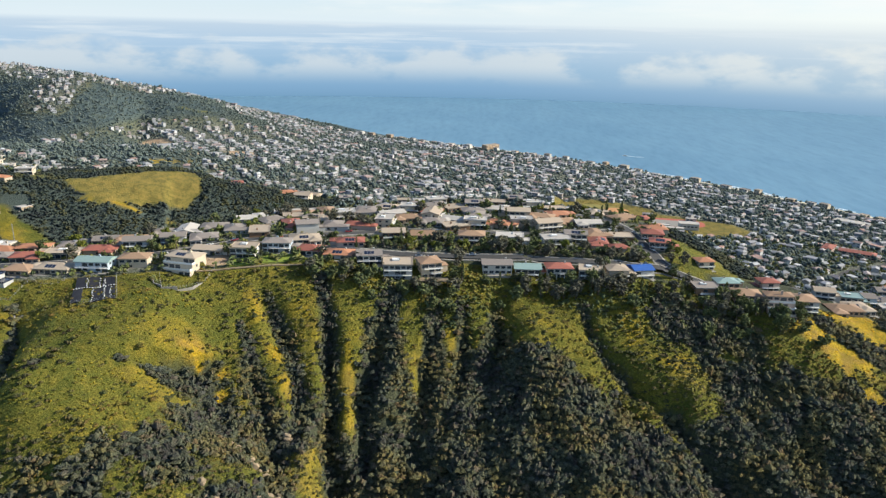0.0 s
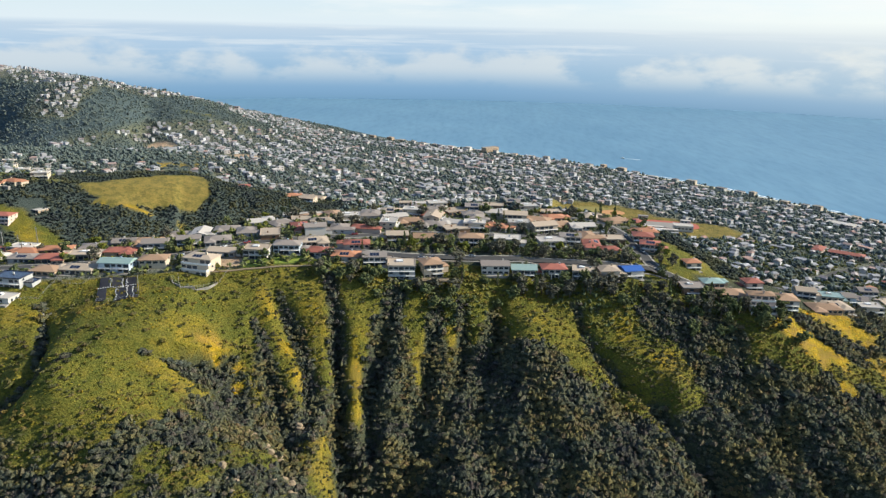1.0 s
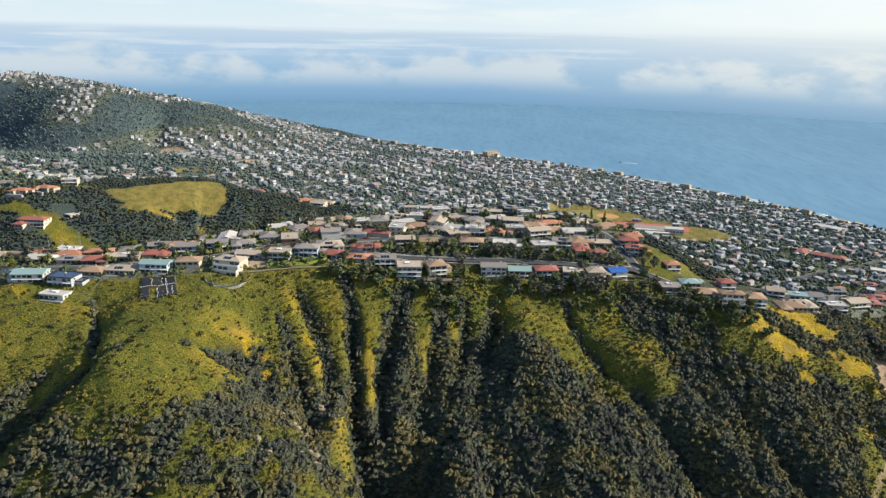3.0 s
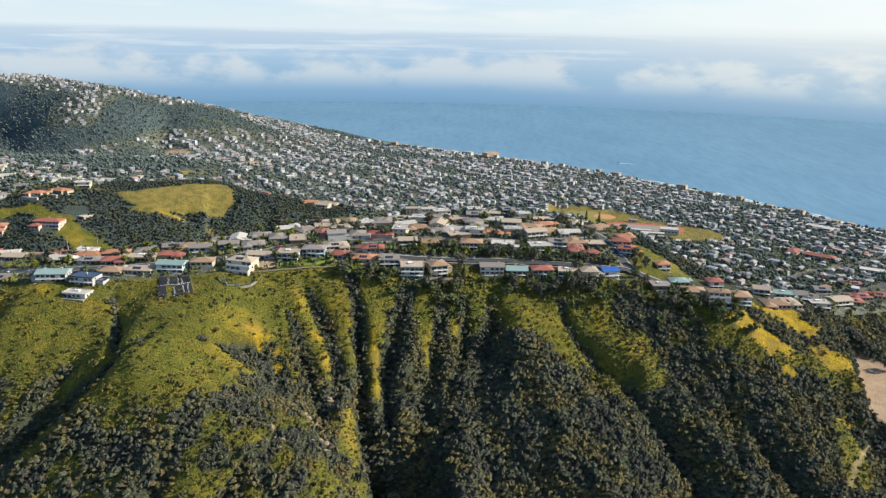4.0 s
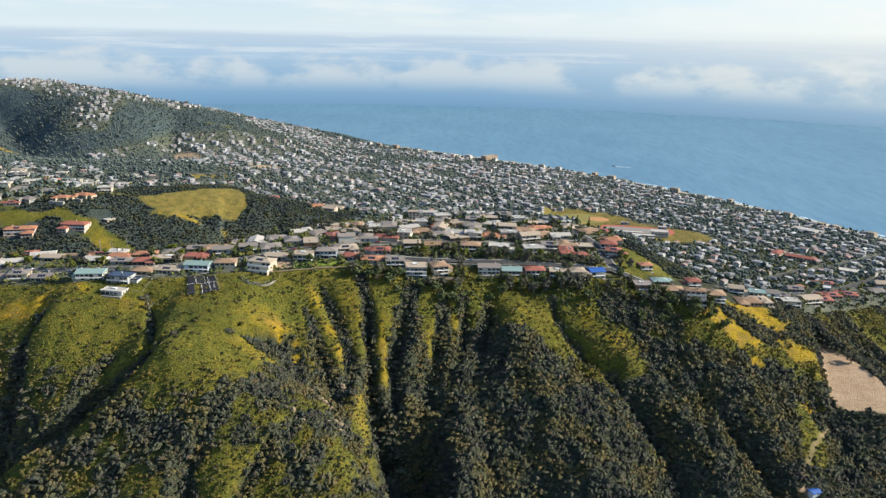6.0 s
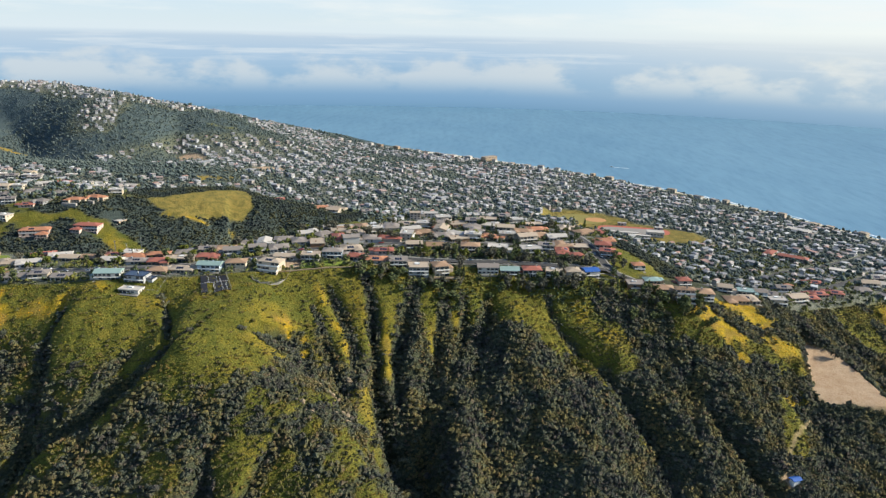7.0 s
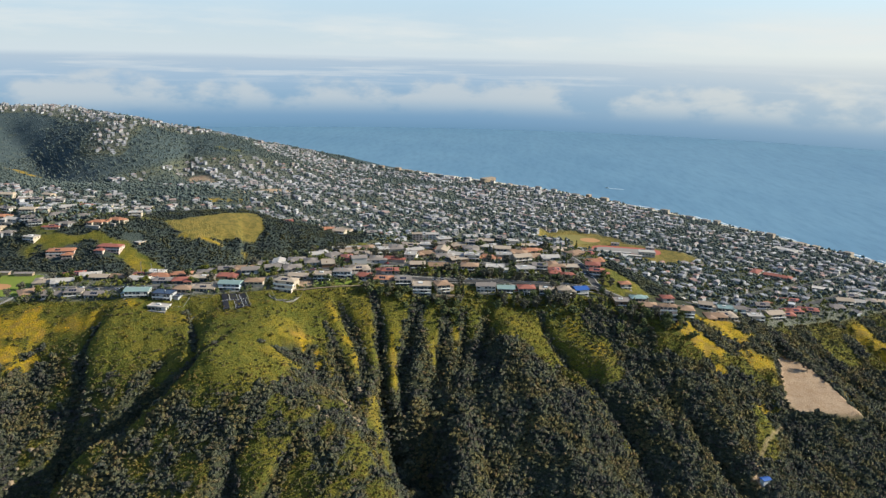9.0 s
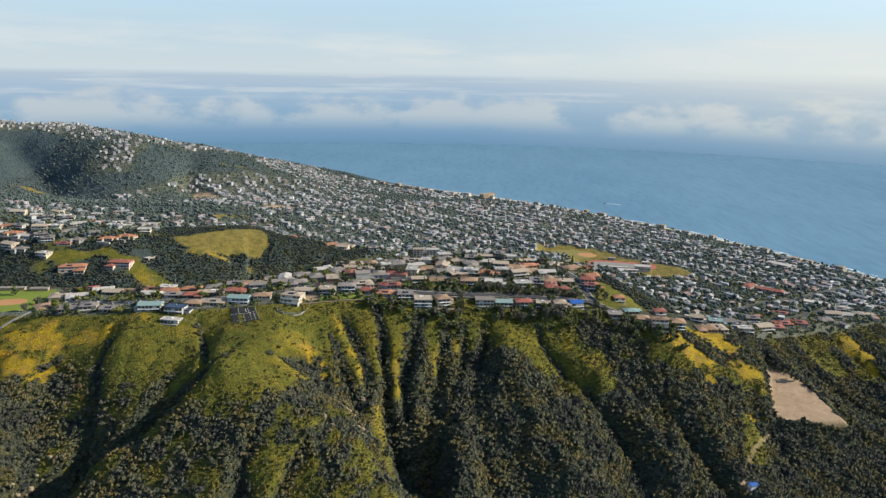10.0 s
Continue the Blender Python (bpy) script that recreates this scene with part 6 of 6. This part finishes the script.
for x, w in ((-424, 26), (-396, 16)):
    hut = tagged(new("dugout"), "long low shelter with grey roof beside the ball field", "shelter")
    hut.matrix_world = pose(x, 424, 155.5, 0, 0, 6)
    bm = bmesh.new()
    box(bm, -w / 2, w / 2, 0, 5, -3, 2.6)
    part("wall", bm, MAT["tan"], hut)
    bm = bmesh.new()
    roof_mesh(bm, -w / 2, w / 2, 0, 5, 2.6, "gable")
    part("roof", bm, MAT["shingle"], hut)
fence([(-376, 356), (-372, 384), (-374, 424), (-440, 432)], 2.4, "wire fence round the ball field", gap=5)

# sports ground of the school below
ground2 = tagged(new("school_field"), "round ball field with yellow-green turf and clay infield", "sports field")
level_patch("turf", 236, 1046, 42, 32, 44.12, MAT["dryturf"], ground2, turn=-18)
level_patch("infield", 262, 1042, 18, 15, 44.18, MAT["clay"], ground2, turn=-18)
oval = tagged(new("running_track"), "red running track round a pale grey pitch", "running track")
level_patch("track", 312, 978, 58, 22, 44.12, MAT["track"], oval, square=3.4, turn=-12)
level_patch("pitch", 311, 974, 50, 16, 44.20, MAT["concrete"], oval, square=4, turn=-12)
for x, y, w, d, h in ((290, 948, 44, 9, 5), (338, 944, 26, 16, 8), (268, 934, 30, 8, 4.5), (310, 932, 34, 8, 4.5), (300, 1010, 14, 5, 4), (355, 985, 14, 6, 4)):
    b_ = tagged(new("school_building"), "long pale flat-roofed school building", "building", "school buildings")
    b_.matrix_world = pose(x, y, 44, 0, 0, -12)
    bm = bmesh.new()
    box(bm, -w / 2, w / 2, -d / 2, d / 2, -2, h)
    part("wall", bm, MAT["white"], b_)
    bm = bmesh.new()
    roof_mesh(bm, -w / 2, w / 2, -d / 2, d / 2, h, "flat")
    part("roof", bm, MAT["paleroof"], b_)
    for i in range(int(w / 5)):
        add_window(b_, -w / 2 + 2.5 + i * 5, -d / 2 - 0.02, h * 0.55, 3.2, 1.8)


# larger buildings in the town
def block(x, y, turn, w, d, floors, wall, roof, kind, label):
    z = ground_at(x, y)
    top = tagged(new("building"), label, "building")
    top.matrix_world = pose(x, y, z, 0, 0, turn)
    bm = bmesh.new()
    box(bm, -w / 2, w / 2, -d / 2, d / 2, -4, floors * 3.1)
    part("wall", bm, MAT[wall], top)
    bm = bmesh.new()
    roof_mesh(bm, -w / 2, w / 2, -d / 2, d / 2, floors * 3.1, kind)
    part("roof", bm, MAT[roof], top)
    for f in range(floors):
        k = max(2, int(w / 5))
        for i in range(k):
            add_window(top, -w / 2 + (i + .5) * w / k, -d / 2 - 0.02, f * 3.1 + 1.7, 2.6, 1.5)


block(118, 1822, 40, 44, 18, 5, "tan", "tanroof", "flat", "tall tan seaside hotel with flat roof")
block(-42, 818, 6, 15, 12, 4, "pink", "tanroof", "flat", "brown and pink apartment block of four storeys")
block(-20, 830, 4, 20, 13, 4, "white", "paleroof", "flat", "white apartment block with rows of windows")
block(6, 826, -4, 24, 12, 3, "white", "paleroof", "flat", "white apartment block stepped down the hill")
block(512, 840, -35, 40, 14, 2, "pink", "redroof", "hip", "long low building with red tile roofs")
block(488, 862, 50, 26, 12, 2, "pink", "redroof", "hip", "red-roofed wing of a low building")
block(560, 790, -30, 34, 14, 2, "white", "paleroof", "flat", "white flat-roofed hall with dark windows")
block(640, 1090, -45, 40, 20, 2, "white", "paleroof", "flat", "large white flat-roofed shop near the beach")
random.seed(71)
for (ax, ay), (bx, by) in zip(SHORE[2:8], SHORE[3:9]):
    long_ = math.dist((ax, ay), (bx, by))
    for i in range(int(long_ / 44)):
        u = (i + random.uniform(0.2, 0.8)) * 44 / long_
        inland = random.uniform(36, 46)
        tx, ty = (bx - ax) / long_, (by - ay) / long_
        wall, roof, word = random.choice((("white", "paleroof", "white"), ("cream", "tanroof", "cream"), ("white", "shingle", "white"), ("tan", "tanroof", "tan")))
        block(ax + (bx - ax) * u - ty * inland, ay + (by - ay) * u + tx * inland, math.degrees(math.atan2(ty, tx)) + 180, random.uniform(10, 20), random.uniform(9, 12), random.choice((2, 2, 3)),
              wall, roof, random.choice(("flat", "hip")), word + " seafront apartment house above the sand")
block(-100, 505, 12, 34, 12, 1, "brown", "paleroof", "flat", "long dark hall with pale flat roof on the ridge")


# palms
def palm(x, y, high, seed):
    top = tagged(new("palm_tree"), "slender palm with a tuft of green fronds", "palm", "palms on the ridge")
    top.matrix_world = pose(x, y, ground_at(x, y) - 0.2)
    rnd = random.Random(seed)
    bm = bmesh.new()
    bmesh.ops.create_cone(bm, segments=7, radius1=0.28, radius2=0.17, depth=high, matrix=Matrix.Translation((0, 0, high / 2)))
    part("trunk", bm, MAT["trunk"], top)
    for i in range(13):
        a = i * 2.4 + rnd.random() * .4
        rise = rnd.uniform(-0.3, 0.8)
        bm = bmesh.new()
        prev = None
        for j in range(5):
            u = j / 4
            r_, zz = 2.3 * u, high + rise * 1.6 * u - 1.5 * u * u
            w_ = 0.36 * math.sin(math.pi * (0.15 + 0.8 * u)) + 0.03
            c, s = math.cos(a), math.sin(a)
            cur = [bm.verts.new((r_ * c - o * s, r_ * s + o * c, zz - abs(o) * 0.5)) for o in (-w_, 0, w_)]
            if prev:
                for q in (0, 1):
                    bm.faces.new((prev[q], prev[q + 1], cur[q + 1], cur[q]))
            prev = cur
        part("frond", bm, MAT["leaf_light"], top)
    return top


first = palm(-150, 399, 9, 1)
for x, y in ((-146, 401), (-88, 416), (-190, 402), (-60, 424), (10, 428), (-8, 426), (66, 428), (-270, 404), (-262, 408), (96, 446), (30, 474), (-36, 470)):
    c = copy_thing(first, pose(x, y, ground_at(x, y) - 0.2, 0, 0, random.uniform(0, 360)))
    s = random.uniform(0.7, 1.2)
    c.scale = (s, s, s)

# masts behind the left homes
for x, y, h in ((-284, 424, 14), (-276, 428, 12), (-262, 426, 17)):
    z = ground_at(x, y)
    mast = tagged(new("utility_pole"), "tall thin grey utility pole behind the houses", "pole", "utility poles")
    mast.matrix_world = pose(x, y, z)
    bm = bmesh.new()
    bar(bm, (0, 0, -0.5), (0, 0, h), 0.3)
    part("pole", bm, MAT["post"], mast)
    bm = bmesh.new()
    bar(bm, (-1.1, 0, h - 0.8), (1.1, 0, h - 0.8), 0.15)
    part("crossarm", bm, MAT["post"], mast)

# parked cars
CAR_PAINT = [plain("car_paint_" + n, c, 0.35, 0.6, 0.05) for n, c in (("white", (0.7, 0.7, 0.7)), ("dark", (0.03, 0.03, 0.035)), ("silver", (0.4, 0.41, 0.42)), ("red", (0.3, 0.03, 0.03)))]


def car(paint, label):
    top = tagged(new("car"), label, "car", "parked cars")
    bm = bmesh.new()
    box(bm, -2.2, 2.2, -0.9, 0.9, 0.35, 0.95)
    bmesh.ops.bevel(bm, geom=bm.edges[:], offset=0.14, segments=2, affect="EDGES")
    part("body", bm, paint, top)
    bm = bmesh.new()
    vs = [bm.verts.new(p) for p in ((-1.3, -.82, .93), (1.2, -.82, .93), (1.2, .82, .93), (-1.3, .82, .93), (-.9, -.66, 1.48), (.6, -.66, 1.48), (.6, .66, 1.48), (-.9, .66, 1.48))]
    for f in ((3, 2, 1, 0), (4, 5, 6, 7), (0, 1, 5, 4), (1, 2, 6, 5), (2, 3, 7, 6), (3, 0, 4, 7)):
        bm.faces.new([vs[i] for i in f])
    part("cabin", bm, MAT["glass"], top)
    for x in (-1.4, 1.4):
        for y in (-.85, .85):
            bm = bmesh.new()
            bmesh.ops.create_cone(bm, cap_ends=True, segments=12, radius1=0.34, radius2=0.34, depth=0.22, matrix=Matrix.Translation((x, y, 0.34)) @ Matrix.Rotation(radians(90), 4, "X"))
            part("wheel", bm, MAT["blacknet"], top)
    return top


kinds = [car(CAR_PAINT[i], n + " car parked beside the kerb") for i, n in enumerate(("white", "black", "silver", "red"))]
spots = []
random.seed(53)
for line, k in (("ridge", 10), ("crown", 16), ("steep", 6), ("lower", 5)):
    P = ROADS[line]
    for i in range(k):
        s = random.randrange(len(P) - 1)
        u = random.random()
        a, b = P[s], P[s + 1]
        t = math.atan2(b[1] - a[1], b[0] - a[0])
        side = random.choice((-2.3, 2.3))
        x, y = a[0] + (b[0] - a[0]) * u - math.sin(t) * side, a[1] + (b[1] - a[1]) * u + math.cos(t) * side
        if all(math.hypot(x - p[0], y - p[1]) > 6 for p in spots):
            spots.append((x, y, t))
for i, (x, y, t) in enumerate(spots):
    z = max(ground_at(x + i_, y + j_) for i_ in (-2, 0, 2) for j_ in (-2, 0, 2)) + 0.14
    if i < 4:
        kinds[i].matrix_world = pose(x, y, z, 0, 0, math.degrees(t))
    else:
        copy_thing(kinds[random.choice((0, 0, 1, 2, 2, 3))], pose(x, y, z, 0, 0, math.degrees(t)))

# a boat with its wake
boat = tagged(new("boat"), "small white motor boat trailing a white wake", "boat")
boat.matrix_world = pose(461, 1818, 0, 0, 0, 160)
bm = bmesh.new()
vs = [bm.verts.new(p) for p in ((-5, -1.6, 1.5), (3, -1.6, 1.6), (6.5, 0, 1.9), (3, 1.6, 1.6), (-5, 1.6, 1.5), (-5, -1.1, -.4), (3, -1, -.4), (5, 0, -.3), (3, 1, -.4), (-5, 1.1, -.4))]
bm.faces.new(vs[:5])
for i in range(5):
    bm.faces.new((vs[i], vs[5 + i], vs[5 + (i + 1) % 5], vs[(i + 1) % 5]))
part("hull", bm, MAT["paint"], boat)
bm = bmesh.new()
box(bm, -1.5, 2, -1, 1, 1.5, 3)
part("cabin", bm, MAT["paint"], boat)
bm = bmesh.new()
prev = None
for i in range(14):
    u = i / 13
    w_ = 1.2 + 2.6 * u - 2.2 * u * u
    cur = [bm.verts.new((-4 - 42 * u, o + math.sin(i) * .4, 0.06)) for o in (-w_, w_)]
    if prev:
        bm.faces.new((prev[0], prev[1], cur[1], cur[0]))
    prev = cur
part("wake", bm, SURF[0], boat)
